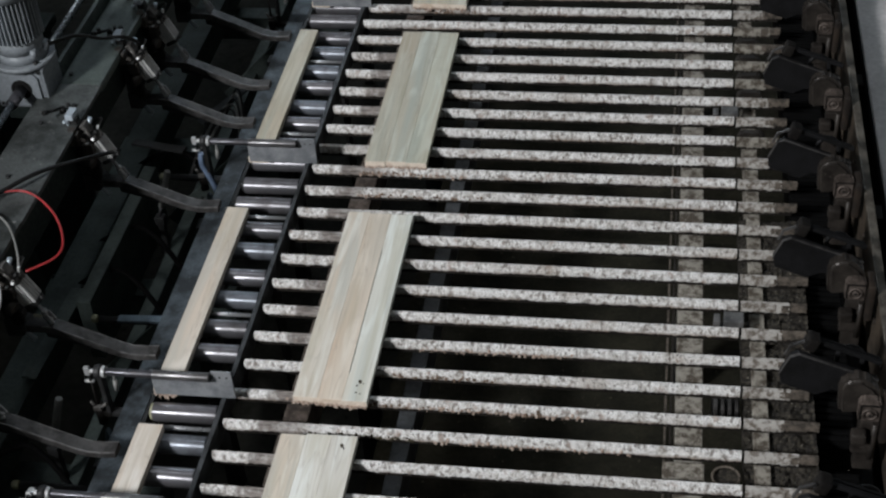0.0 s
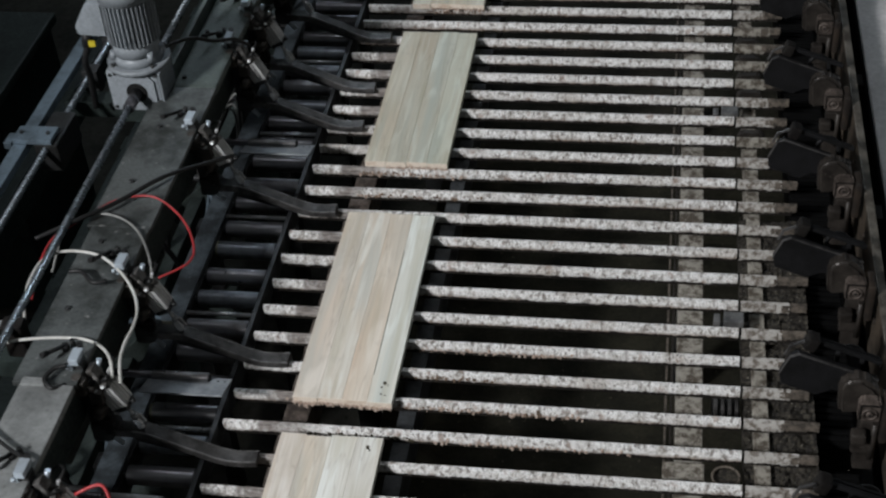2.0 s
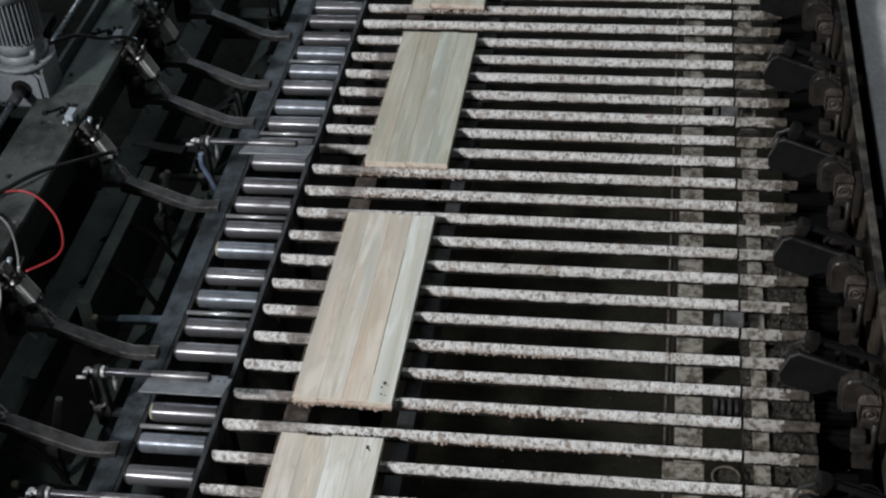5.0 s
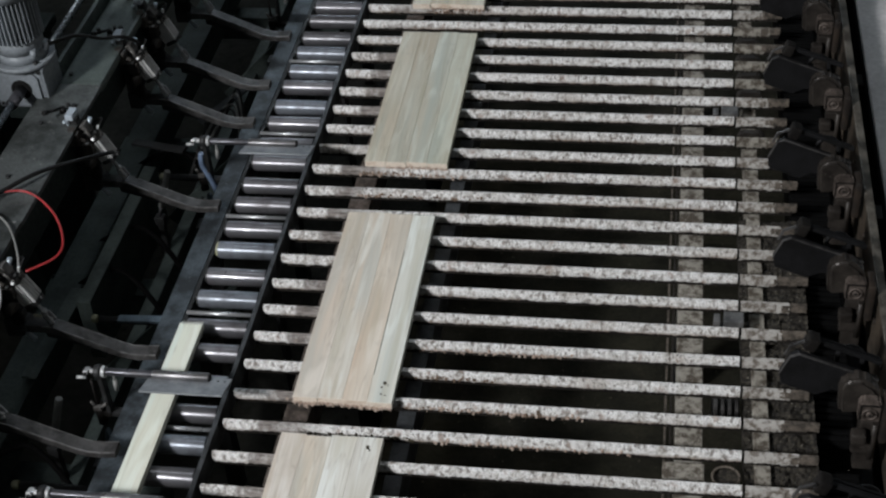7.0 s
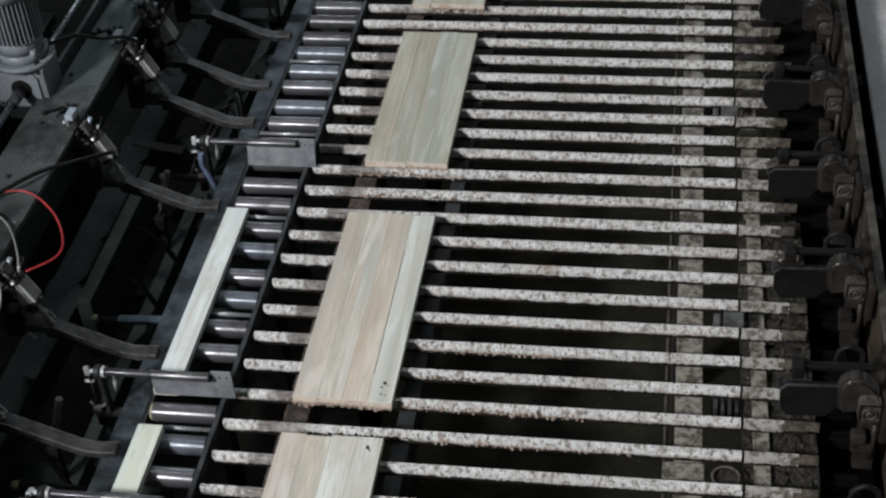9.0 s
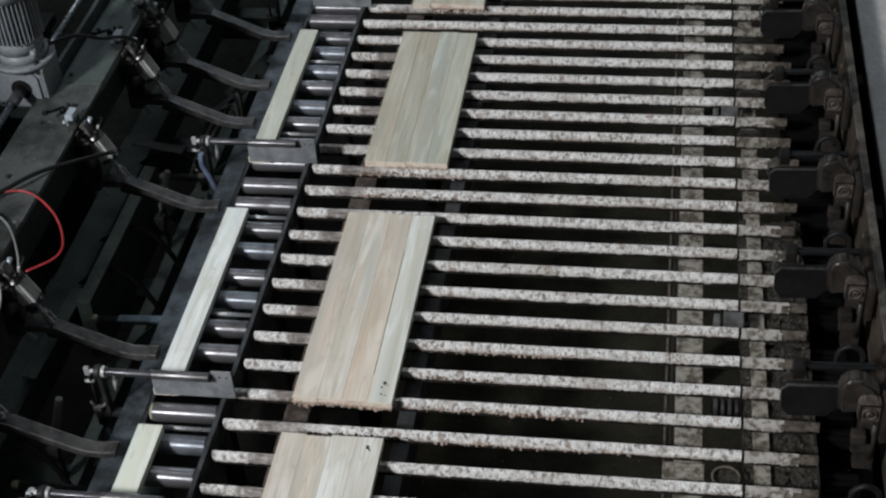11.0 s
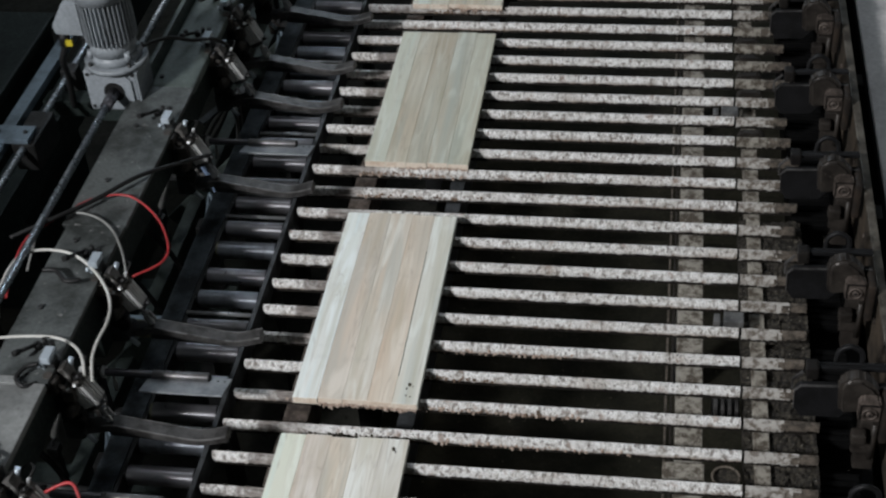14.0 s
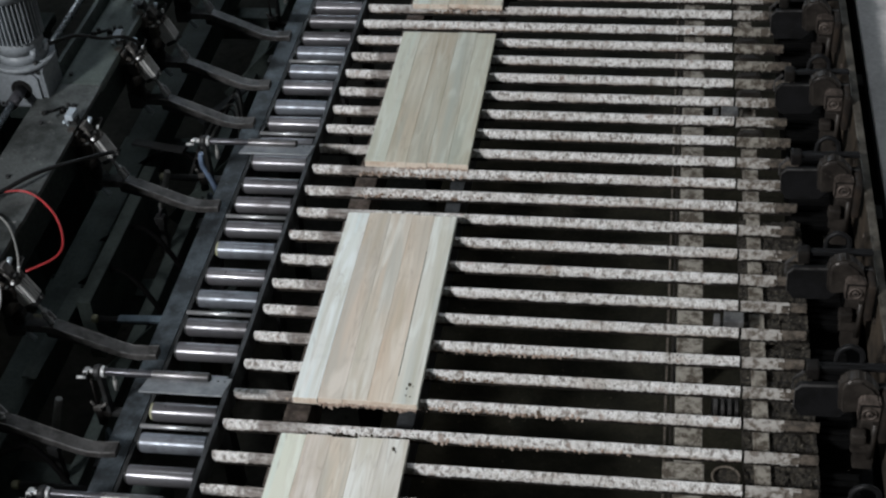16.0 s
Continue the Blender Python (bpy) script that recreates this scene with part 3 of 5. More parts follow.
def flap_stop(y):
    stop = thing("flap_stop", "chrome rod with a hinged steel stop flap over the rollers", "machine stop", "flap stops of the conveyor", (0, y, TOP))
    rod("pivot_rod", (-0.300, 0, ROD_Z), (-0.172, 0, ROD_Z), 0.0095, ROD, stop, "dull pivot rod", 16, 0.001)
    rod("rod_sleeve", (-0.174, 0, ROD_Z), (-0.037, 0, ROD_Z), 0.0115, SLEEVE, stop, "worn bright sleeve", 16, 0.001)
    rod("end_cap", (-0.037, 0, ROD_Z), (-0.034, 0, ROD_Z), 0.0105, BLACK, stop, "", 16)
    bm = bmesh.new()
    add_box(bm, -0.314, -0.303, -0.008, 0.016, -0.055, ROD_Z + 0.010, bevel=0.002)
    add_rod(bm, (-0.317, 0, ROD_Z), (-0.300, 0, ROD_Z), 0.0165, 16, chamfer=0.002)
    add_box(bm, -0.314, -0.232, -0.004, 0.016, -0.070, -0.055, bevel=0.002)
    part("bracket", bm, DARK, stop, "black bearing bracket")
    rod("collar", (-0.299, 0, ROD_Z), (-0.290, 0, ROD_Z), 0.015, NUT, stop, "plated hexagon nut", 6)
    bm = bmesh.new()
    add_rod(bm, (-0.276, 0.004, ROD_Z - 0.030), (-0.278, 0.004, ROD_Z - 0.064), 0.0050, 10)
    add_rod(bm, (-0.276, 0.004, ROD_Z - 0.009), (-0.276, 0.004, ROD_Z - 0.030), 0.0028, 8)
    part("grease_fitting", bm, GREY_HOSE, stop, "small pale grease fitting")
    bm = bmesh.new()
    add_rod(bm, (-0.334, 0, ROD_Z - 0.175), (-0.334, 0, ROD_Z - 0.110), 0.012, 14)
    add_rod(bm, (-0.334, 0, ROD_Z - 0.110), (-0.334, 0, ROD_Z - 0.030), 0.0035, 8)
    add_box(bm, -0.346, -0.305, -0.006, 0.014, ROD_Z - 0.150, ROD_Z - 0.130, bevel=0.002)
    part("lift_cylinder", bm, GRIME, stop, "small dark air cylinder")
    bm = bmesh.new()
    add_box(bm, -0.342, -0.322, -0.016, -0.006, ROD_Z - 0.122, ROD_Z - 0.108, bevel=0.002)
    add_rod(bm, (-0.322, -0.010, ROD_Z - 0.112), (-0.306, -0.010, ROD_Z - 0.098), 0.004, 8)
    add_rod(bm, (-0.338, -0.010, ROD_Z - 0.108), (-0.346, -0.010, ROD_Z - 0.094), 0.0035, 8)
    part("flow_control", bm, HEAD_GREY, stop, "grey elbow flow control")
    flap = new("flap")
    flap.parent = stop
    flap.location = (0, 0, ROD_Z)
    bm = bmesh.new()
    add_box(bm, -0.184, 0.015, 0.0065, 0.0105, -0.0720, 0.006, bevel=0.0006)
    add_box(bm, -0.034, 0.015, 0.0065, 0.0105, 0.005, 0.013, bevel=0.0006)
    part("plate", bm, FLAP, flap, "scuffed blue-grey steel plate")
    for x in (-0.014, 0.003):
        rod("bolt", (x, 0.0045, -0.004), (x, 0.007, -0.004), 0.0022, DARK, flap, "", 6)
    bm = bmesh.new()
    add_box(bm, -0.343, -0.331, -0.005, 0.005, -0.012, 0.012, bevel=0.0015)
    add_rod(bm, (-0.331, 0, 0), (-0.316, 0, 0), 0.006, 10)
    part("crank", bm, NUT, flap, "plated crank block")
    rod("link_pin", (-0.348, 0, -0.034), (-0.326, 0, -0.034), 0.004, NUT, flap, "", 8)
    rod("link", (-0.337, 0, -0.034), (-0.337, 0, -0.010), 0.0022, DARK, flap, "", 8)
    return stop, flap


PALE_BLUE = painted("pale_blue_plastic", (0.20, 0.27, 0.40), (0.10, 0.14, 0.21), 0.4, 0.0, 20)
STOPS = [flap_stop(y) for y in (-0.038, -0.913, -1.848, -2.222)]

bm = add_tube(bmesh.new(), [(-0.322, -0.004, 0.040), (-0.325, -0.008, 0.005), (-0.312, -0.008, -0.035), (-0.302, -0.006, -0.075), (-0.300, -0.004, -0.10)], 0.0085)
part("air_hose", bm, PALE_BLUE, STOPS[1][0], "pale blue air hose")

# ---- pusher carriage ----
carriage = thing("pusher_carriage", "grey-green sliding pusher carriage with motor and air cylinders", "machine carriage")
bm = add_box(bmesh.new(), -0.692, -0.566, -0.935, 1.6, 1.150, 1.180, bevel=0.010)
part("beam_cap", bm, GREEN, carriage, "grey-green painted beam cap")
bm = bmesh.new()
add_box(bm, -0.726, -0.564, -1.55, -0.937, 1.166, 1.180, bevel=0.002)
add_box(bm, -0.712, -0.566, -2.085, -1.55, 1.166, 1.180, bevel=0.002)
part("beam_top", bm, BEAM_TOP, carriage, "scuffed bare steel beam top")
box("end_plate", (-0.690, -0.568, -3.2, -2.09, 1.165, 1.184), BEAM_END, carriage, "pale scuffed steel plate", 0.002)
box("joint_strip", (-0.686, -0.632, -2.098, -2.076, 1.182, 1.189), BEAM_END, carriage, "pale strip over the joint", 0.002)
# beam sides darker than the green cap: their shade is in the colour
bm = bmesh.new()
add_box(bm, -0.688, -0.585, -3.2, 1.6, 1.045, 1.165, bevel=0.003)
part("beam", bm, CABINET, carriage, "green box beam with its side shade put into the colour")
box("back_flange", (-0.708, -0.696, -0.88, 1.6, 1.13, 1.215), GREEN, carriage, "grey-green flange", 0.002)
ARM_Y = (0.06, -0.223, -0.511, -0.715, -1.118, -1.705, -2.025, -2.345)
ARMS = []
PX, PZ = -0.545, 0.985
arm_bm = bmesh.new()
add_prism(arm_bm, [(-0.012, 0.010), (0.065, 0.010), (0.088, 0.004), (0.235, -0.061), (0.262, -0.0685), (0.290, -0.0695), (0.3275, -0.066), (0.3275, -0.085), (0.288, -0.0885), (0.256, -0.087), (0.228, -0.080), (0.080, -0.016), (0.065, -0.012), (-0.012, -0.012)], -0.0165, 0.0165)
bmesh.ops.bevel(arm_bm, geom=arm_bm.edges[:], offset=0.0012, segments=1, affect="EDGES")
arm_mesh = mesh_of("push_arm", arm_bm, ARM)
rib_bm = bmesh.new()
add_prism(rib_bm, [(0.05, -0.010), (0.24, -0.082), (0.236, -0.094), (0.11, -0.052), (0.05, -0.035)], -0.004, 0.004)
rib_mesh = mesh_of("rib", rib_bm, DARK)
# thin bright strips: highlights along the arm's edges, put into the colour
edge_bm = bmesh.new()
for ya, yb in ((-0.0172, -0.0150), (0.0150, 0.0172)):
    add_prism(edge_bm, [(0.050, 0.0106), (0.065, 0.0106), (0.0882, 0.0046), (0.235, -0.0604), (0.262, -0.0679), (0.290, -0.0689), (0.3270, -0.0654), (0.3270, -0.0692), (0.290, -0.0727), (0.262, -0.0717), (0.234, -0.0642), (0.087, 0.0008), (0.065, 0.0070), (0.050, 0.0070)], ya, yb)
edge_mesh = mesh_of("worn_edge", edge_bm, EDGE_HIGHLIGHT)


def hose(name, points, r, mat, label):
    part(name, add_tube(bmesh.new(), points, r), mat, carriage, label)


def cylinder_body():
    """A square ribbed air cylinder along the way from its head to the arm."""
    side = [(-0.020, -0.020)]
    for c in (-0.0100, 0.0, 0.0100):
        side += [(c - 0.0022, -0.020), (c - 0.0022, -0.0150), (c + 0.0022, -0.0150), (c + 0.0022, -0.020)]
    outline = []
    for k in range(4):
        a, b = ((1, 0), (0, 1), (-1, 0), (0, -1))[k]
        outline += [(u * a - w * b, u * b + w * a) for u, w in side]
    bm = add_prism(bmesh.new(), outline, -0.030, 0.030)
    for v in bm.verts:
        v.co = Vector((v.co.x, v.co.z, v.co.y))
    bmesh.ops.recalc_face_normals(bm, faces=bm.faces[:])
    return mesh_of("barrel", bm, ALU)


def head_block():
    bm = bmesh.new()
    add_box(bm, -0.019, 0.019, -0.020, 0.020, 0.031, 0.046, bevel=0.002)
    add_rod(bm, (0, -0.011, 0.046), (0, -0.011, 0.070), 0.006, 8)
    add_rod(bm, (0, 0.011, 0.046), (0, 0.011, 0.064), 0.006, 8)
    add_box(bm, -0.009, 0.009, -0.016, 0.016, 0.060, 0.088, bevel=0.002)
    add_rod(bm, (0.019, 0, 0.038), (0.030, 0, 0.038), 0.006, 8)
    return mesh_of("head_cap", bm, HEAD_GREY)


def rod_block():
    bm = bmesh.new()
    add_box(bm, -0.019, 0.019, -0.020, 0.020, -0.042, -0.031, bevel=0.002)
    add_rod(bm, (0.019, 0, -0.036), (0.030, 0, -0.036), 0.005, 8)
    return mesh_of("rod_cap", bm, DARK)


def fork_rod():
    bm = bmesh.new()
    add_rod(bm, (0, 0, -0.042), (0, 0, -0.085), 0.0045, 10)
    add_rod(bm, (0, 0, -0.070), (0, 0, -0.079), 0.009, 6)
    add_box(bm, -0.0085, 0.0085, -0.010, -0.005, -0.110, -0.080, bevel=0.002)
    add_box(bm, -0.0085, 0.0085, 0.005, 0.010, -0.110, -0.080, bevel=0.002)
    add_rod(bm, (0, -0.013, -0.103), (0, 0.013, -0.103), 0.004, 8)
    return mesh_of("piston_rod", bm, CHROME)


def mount_mesh():
    """Bracket that carries the cylinder at the beam's edge, with the hub under it."""
    bm = bmesh.new()
    add_box(bm, -0.600, -0.566, -0.014, 0.014, 1.140, 1.196, bevel=0.003)
    add_box(bm, -0.585, -0.562, -0.020, 0.020, 1.02, 1.140, bevel=0.003)
    add_rod(bm, (-0.563, 0, 1.065), (-0.530, 0, 1.045), 0.021, 14)
    add_box(bm, -0.585, -0.545, -0.026, 0.026, 0.965, 1.02, bevel=0.004)
    add_rod(bm, (PX, -0.030, PZ), (PX, 0.030, PZ), 0.012, 12)
    return mesh_of("bracket", bm, DARK)


def knob_mesh():
    bm = bmesh.new()
    add_box(bm, -0.592, -0.570, -0.021, 0.021, 1.197, 1.214, bevel=0.002)
    add_box(bm, -0.592, -0.587, -0.020, 0.018, 1.18, 1.212, bevel=0.001)
    add_rod(bm, (-0.600, -0.020, 1.192), (-0.592, -0.020, 1.192), 0.005, 8)
    return mesh_of("valve_block", bm, PALE_ZINC)


def lever_mesh():
    bm = bmesh.new()
    add_rod(bm, (-0.625, 0.0, 1.18), (-0.625, 0.0, 1.195), 0.009, 8)
    add_rod(bm, (-0.625, 0.0, 1.193), (-0.648, -0.042, 1.208), 0.005, 8)
    add_rod(bm, (-0.648, -0.042, 1.208), (-0.655, -0.055, 1.212), 0.007, 8)
    add_rod(bm, (-0.612, 0.012, 1.18), (-0.612, 0.012, 1.2), 0.006, 6)
    return mesh_of("hand_lever", bm, BLACK)


def valve_mesh():
    """Valve body beside the cylinder head, with ports and a round boss."""
    bm = bmesh.new()
    add_box(bm, -0.592, -0.556, -0.052, -0.022, 1.135, 1.172, bevel=0.004)
    add_rod(bm, (-0.574, -0.037, 1.172), (-0.574, -0.037, 1.182), 0.011, 10)
    add_rod(bm, (-0.556, -0.040, 1.150), (-0.540, -0.040, 1.146), 0.007, 8)
    add_rod(bm, (-0.552, -0.030, 1.075), (-0.534, -0.036, 1.068), 0.018, 14, chamfer=0.003)
    add_box(bm, -0.560, -0.530, -0.034, -0.012, 1.092, 1.128, bevel=0.003)
    return mesh_of("valve_body", bm, VALVE_BROWN)


FITTINGS = [mesh_of("fitting", add_rod(bmesh.new(), a, b, r, 8, chamfer=0.001), NUT)
            for a, b, r in (((0.010, -0.020, 0.040), (0.014, -0.030, 0.046), 0.0045), ((-0.012, -0.020, 0.036), (-0.014, -0.031, 0.040), 0.004), ((0.019, 0.010, 0.050), (0.028, 0.010, 0.060), 0.004))]
VALVE = valve_mesh()
BARREL, HEAD, CAPS, FORK, MOUNT, KNOB, LEVER = cylinder_body(), head_block(), rod_block(), fork_rod(), mount_mesh(), knob_mesh(), lever_mesh()
CYL_TILT = -26.0
CYL_AT = (-0.517, 1.098)
for y in ARM_Y:
    part("bracket", MOUNT, DARK, carriage).location = (0, y, 0)
    part("valve_block", KNOB, PALE_ZINC, carriage, "pale zinc block").location = (0, y, 0)
    part("hand_lever", LEVER, BLACK, carriage, "small black lever").location = (0, y + 0.045, 0)
    rod("valve_knob", (-0.580, y + 0.026, 1.200), (-0.580, y + 0.026, 1.218), 0.007, BLACK, carriage, "black knob", 10)
    cyl = new("air_cylinder")
    cyl.parent = carriage
    cyl.matrix_basis = pose(CYL_AT[0], y, CYL_AT[1], 0, CYL_TILT, 0)
    part("barrel", BARREL, ALU, cyl, "ribbed aluminium barrel")
    part("head_cap", HEAD, HEAD_GREY, cyl, "greasy head cap with fittings")
    part("valve_body", VALVE, VALVE_BROWN, carriage, "greasy brown valve body").location = (0, y, 0)
    for fitting in FITTINGS:
        part("fitting", fitting, NUT, cyl, "small plated fitting")
    part("rod_cap", CAPS, DARK, cyl, "black rod cap")
    rod("flow_control", (0.0, 0.012, 0.068), (0.016, 0.020, 0.086), 0.006, PALE_ZINC, cyl, "bright flow control", 8)
    rod("flow_control", (0.012, -0.012, 0.050), (0.034, -0.016, 0.058), 0.0055, BLACK, cyl, "", 8)
    hose("pilot_hose", [(-0.520, y + 0.012, 1.158), (-0.515, y + 0.035, 1.168), (-0.540, y + 0.060, 1.150), (-0.570, y + 0.062, 1.120)], 0.003, BLACK, "thin black pilot hose")
    rod("hub_cap", (-0.540, y - 0.036, 1.03), (-0.540, y - 0.022, 1.03), 0.017, GRIME, carriage, "", 14)
    rod("stop_screw", (-0.556, y + 0.0, 0.965), (-0.530, y + 0.0, 0.935), 0.006, PALE_ZINC, carriage, "bright stop screw", 8)
    fork = part("piston_rod", FORK, CHROME, cyl, "piston rod with fork")
    arm = part("push_arm", arm_mesh, ARM, carriage, "bent blackened flat steel arm")
    arm.matrix_basis = pose(PX, y, PZ)
    part("rib", rib_mesh, DARK, arm)
    part("worn_edge", edge_mesh, EDGE_HIGHLIGHT, arm, "bright edge highlights put into the colour")
    ARMS.append((arm, fork, y))


box("hub_plate", (-0.594, -0.505, -1.690, -1.640, 0.945, 0.960), HUB_OLIVE, carriage, "dusty olive hub plate", 0.003)
hose("elbow_hose", [(-0.596, -2.048, 1.200), (-0.622, -2.058, 1.198), (-0.634, -2.085, 1.192), (-0.612, -2.104, 1.186), (-0.592, -2.085, 1.178)], 0.0055, BLACK, "black elbow hose")
hose("elbow_hose", [(-0.60, -1.765, 1.195), (-0.632, -1.772, 1.196), (-0.668, -1.740, 1.198), (-0.700, -1.738, 1.195)], 0.006, BLACK, "black elbow hose")

for k in range(14):
    rod("bolt", (-0.668, 0.55 - 0.24 * k, 1.179), (-0.668, 0.55 - 0.24 * k, 1.186), 0.007, DARK, carriage, "", 6)

# ---- gear motor on the carriage ----
def gear_motor():
    gx, gy, gz = -0.760, -1.006, 1.21
    bm = bmesh.new()
    add_box(bm, gx - 0.082, gx + 0.064, gy, gy + 0.115, gz - 0.066, gz + 0.062, bevel=0.008)
    add_prism(bm, [(gx - 0.056, gz - 0.036), (gx - 0.056, gz + 0.034), (gx - 0.038, gz + 0.052), (gx + 0.036, gz + 0.052), (gx + 0.052, gz + 0.034),
                   (gx + 0.052, gz - 0.036), (gx + 0.036, gz - 0.054), (gx - 0.038, gz - 0.054)], gy - 0.007, gy + 0.004)
    gear = part("gearbox", bm, MOTOR, carriage, "light grey worm gearbox")
    cover = add_box(bmesh.new(), gx + 0.066, gx + 0.072, gy - 0.004, gy + 0.105, gz - 0.070, gz + 0.058, bevel=0.003)
    part("side_cover", cover, MOTOR, gear, "pale gearbox side cover")
    bm = bmesh.new()
    add_rod(bm, (gx, gy - 0.010, gz), (gx, gy - 0.004, gz), 0.029, 24)
    part("shaft_seal", bm, BLACK, gear, "black shaft seal")
    for dx in (-0.070, 0.058):
        for dz in (-0.052, 0.05):
            rod("bolt", (gx + dx, gy - 0.004, gz + dz), (gx + dx, gy + 0.004, gz + dz), 0.005, DARK, gear, "", 6)
    my = gy + 0.058
    bm = bmesh.new()
    add_rod(bm, (gx, my, gz + 0.060), (gx, my, gz + 0.075), 0.086, 32)
    add_rod(bm, (gx, my, gz + 0.075), (gx, my, gz + 0.10), 0.070, 32, 0.062)
    add_rod(bm, (gx, my, gz + 0.10), (gx, my, gz + 0.145), 0.064, 32, 0.060)
    add_rod(bm, (gx, my, gz + 0.14), (gx, my, gz + 0.265), 0.056, 32)
    for a in (0.1, 1.9, 3.7, 5.6):
        add_rod(bm, (gx + 0.066 * math.cos(a), my + 0.066 * math.sin(a), gz + 0.09), (gx + 0.066 * math.cos(a), my + 0.066 * math.sin(a), gz + 0.112), 0.011, 10, 0.008)
    motor = part("motor", bm, MOTOR, carriage, "light grey finned electric motor")
    fin = mesh_of("cooling_fin", add_box(bmesh.new(), 0.050, 0.071, -0.0016, 0.0016, -0.064, 0.064), MOTOR)
    for k in range(36):
        part("cooling_fin", fin, MOTOR, motor).matrix_basis = Matrix.Translation((gx, my, gz + 0.202)) @ Matrix.Rotation(2 * math.pi * k / 36, 4, "Z")
    bm = bmesh.new()
    add_rod(bm, (gx, my, gz + 0.264), (gx, my, gz + 0.327), 0.073, 32)
    part("fan_cover", bm, MOTOR, motor)
    bm = bmesh.new()
    add_prism(bm, [(gx - 0.142, gz + 0.190), (gx - 0.138, gz + 0.164), (gx - 0.055, gz + 0.160), (gx - 0.055, gz + 0.262), (gx - 0.098, gz + 0.262)], my - 0.045, my + 0.045)
    bmesh.ops.bevel(bm, geom=bm.edges[:], offset=0.004, segments=2, affect="EDGES")
    part("terminal_box", bm, MOTOR, motor, "grey terminal box")
    bm = bmesh.new()
    add_rod(bm, (gx - 0.122, my - 0.02, gz + 0.165), (gx - 0.128, my - 0.024, gz + 0.120), 0.015, 12)
    part("cable_gland", bm, BLACK, motor)
    box("tag", (gx - 0.112, gx - 0.094, my - 0.050, my - 0.042, gz + 0.132, gz + 0.148), YELLOW, motor, "yellow tag")
    for k in range(4):
        bx, by = gx + 0.078 * math.cos(math.pi / 4 + k * math.pi / 2), my + 0.078 * math.sin(math.pi / 4 + k * math.pi / 2)
        rod("flange_bolt", (bx, by, gz + 0.05), (bx, by, gz + 0.083), 0.006, DARK, motor, "", 6)
    box("motor_plate", (gx - 0.07, gx + 0.07, gy + 0.01, gy + 0.11, 1.10, 1.143), CABINET, carriage, "", 0.002)
    rod("drive_shaft", (gx, -3.1, gz), (gx, gy - 0.01, gz), 0.0098, SHAFT, carriage, "long bright drive shaft", 16)
    rod("drive_shaft", (gx, gy + 0.115, gz), (gx, 1.5, gz), 0.0098, SHAFT, carriage, "long bright drive shaft", 16)
    rod("shaft_sleeve", (gx, gy - 0.085, gz), (gx, gy - 0.01, gz), 0.0160, ROD, carriage, "", 16)


gear_motor()
# back rail, guide shaft and cross plates of the carriage
bm = bmesh.new()
add_box(bm, -1.066, -1.028, -3.0, 1.5, 1.125, 1.15, bevel=0.002)
part("back_rail", bm, BLUE_STEEL, carriage, "pale blue-grey back rail")
rod("guide_shaft", (-0.981, -3.0, 1.130), (-0.981, 1.5, 1.130), 0.0100, SHAFT, carriage, "bright guide shaft")
for y in (-0.80, -0.62):
    box("shaft_support", (-1.004, -0.958, y - 0.022, y + 0.022, 1.07, 1.146), DARK, carriage, "", 0.004)
for y in (-1.155, -1.99):
    bm = bmesh.new()
    add_box(bm, -1.066, -0.957, y - 0.033, y + 0.033, 1.151, 1.166, bevel=0.002)
    add_box(bm, -1.092, -1.070, y - 0.036, y + 0.012, 1.135, 1.155, bevel=0.002)
    part("saddle", bm, BLUE_STEEL, carriage, "pale steel saddle plate")
    bm = add_box(bmesh.new(), -1.012, -0.945, y - 0.028, y + 0.13, 1.06, 1.148, bevel=0.006)
    part("bearing_block", bm, DARK, carriage, "dark linear bearing block")
    for dx in (-1.05, -0.975):
        rod("bolt", (dx, y, 1.165), (dx, y, 1.171), 0.006, DARK, carriage, "", 6)
for y in (-2.6, -1.9, -0.85, 0.4, 1.3):
    bm = bmesh.new()
    add_box(bm, -1.05, -0.69, y - 0.03, y + 0.03, 1.03, 1.08, bevel=0.002)
    part("cross_member", bm, CABINET, carriage)
box("bearing_block", (-0.785, -0.735, -1.955, -1.917, 1.12, 1.215), GRIME, carriage, "dark shaft bearing", 0.006)
box("bearing_plate", (-0.845, -0.765, -1.930, -1.918, 1.185, 1.200), BEAM_END, carriage, "pale bracket plate", 0.002)


hose("air_hose", [(-0.805, -1.76, 1.120), (-0.799, -1.683, 1.170), (-0.787, -1.619, 1.19), (-0.761, -1.570, 1.19), (-0.722, -1.512, 1.19), (-0.666, -1.461, 1.195), (-0.583, -1.447, 1.195),
                  (-0.50, -1.50, 1.175), (-0.450, -1.580, 1.158), (-0.448, -1.640, 1.152), (-0.508, -1.690, 1.145)], 0.0030, RED, "red air hose")
hose("air_hose", [(-0.79, -1.66, 1.120), (-0.774, -1.575, 1.180), (-0.732, -1.528, 1.19), (-0.685, -1.517, 1.192), (-0.628, -1.537, 1.19), (-0.578, -1.584, 1.188), (-0.535, -1.655, 1.175), (-0.513, -1.715, 1.150)],
     0.003, GREY_HOSE, "thin grey air hose")
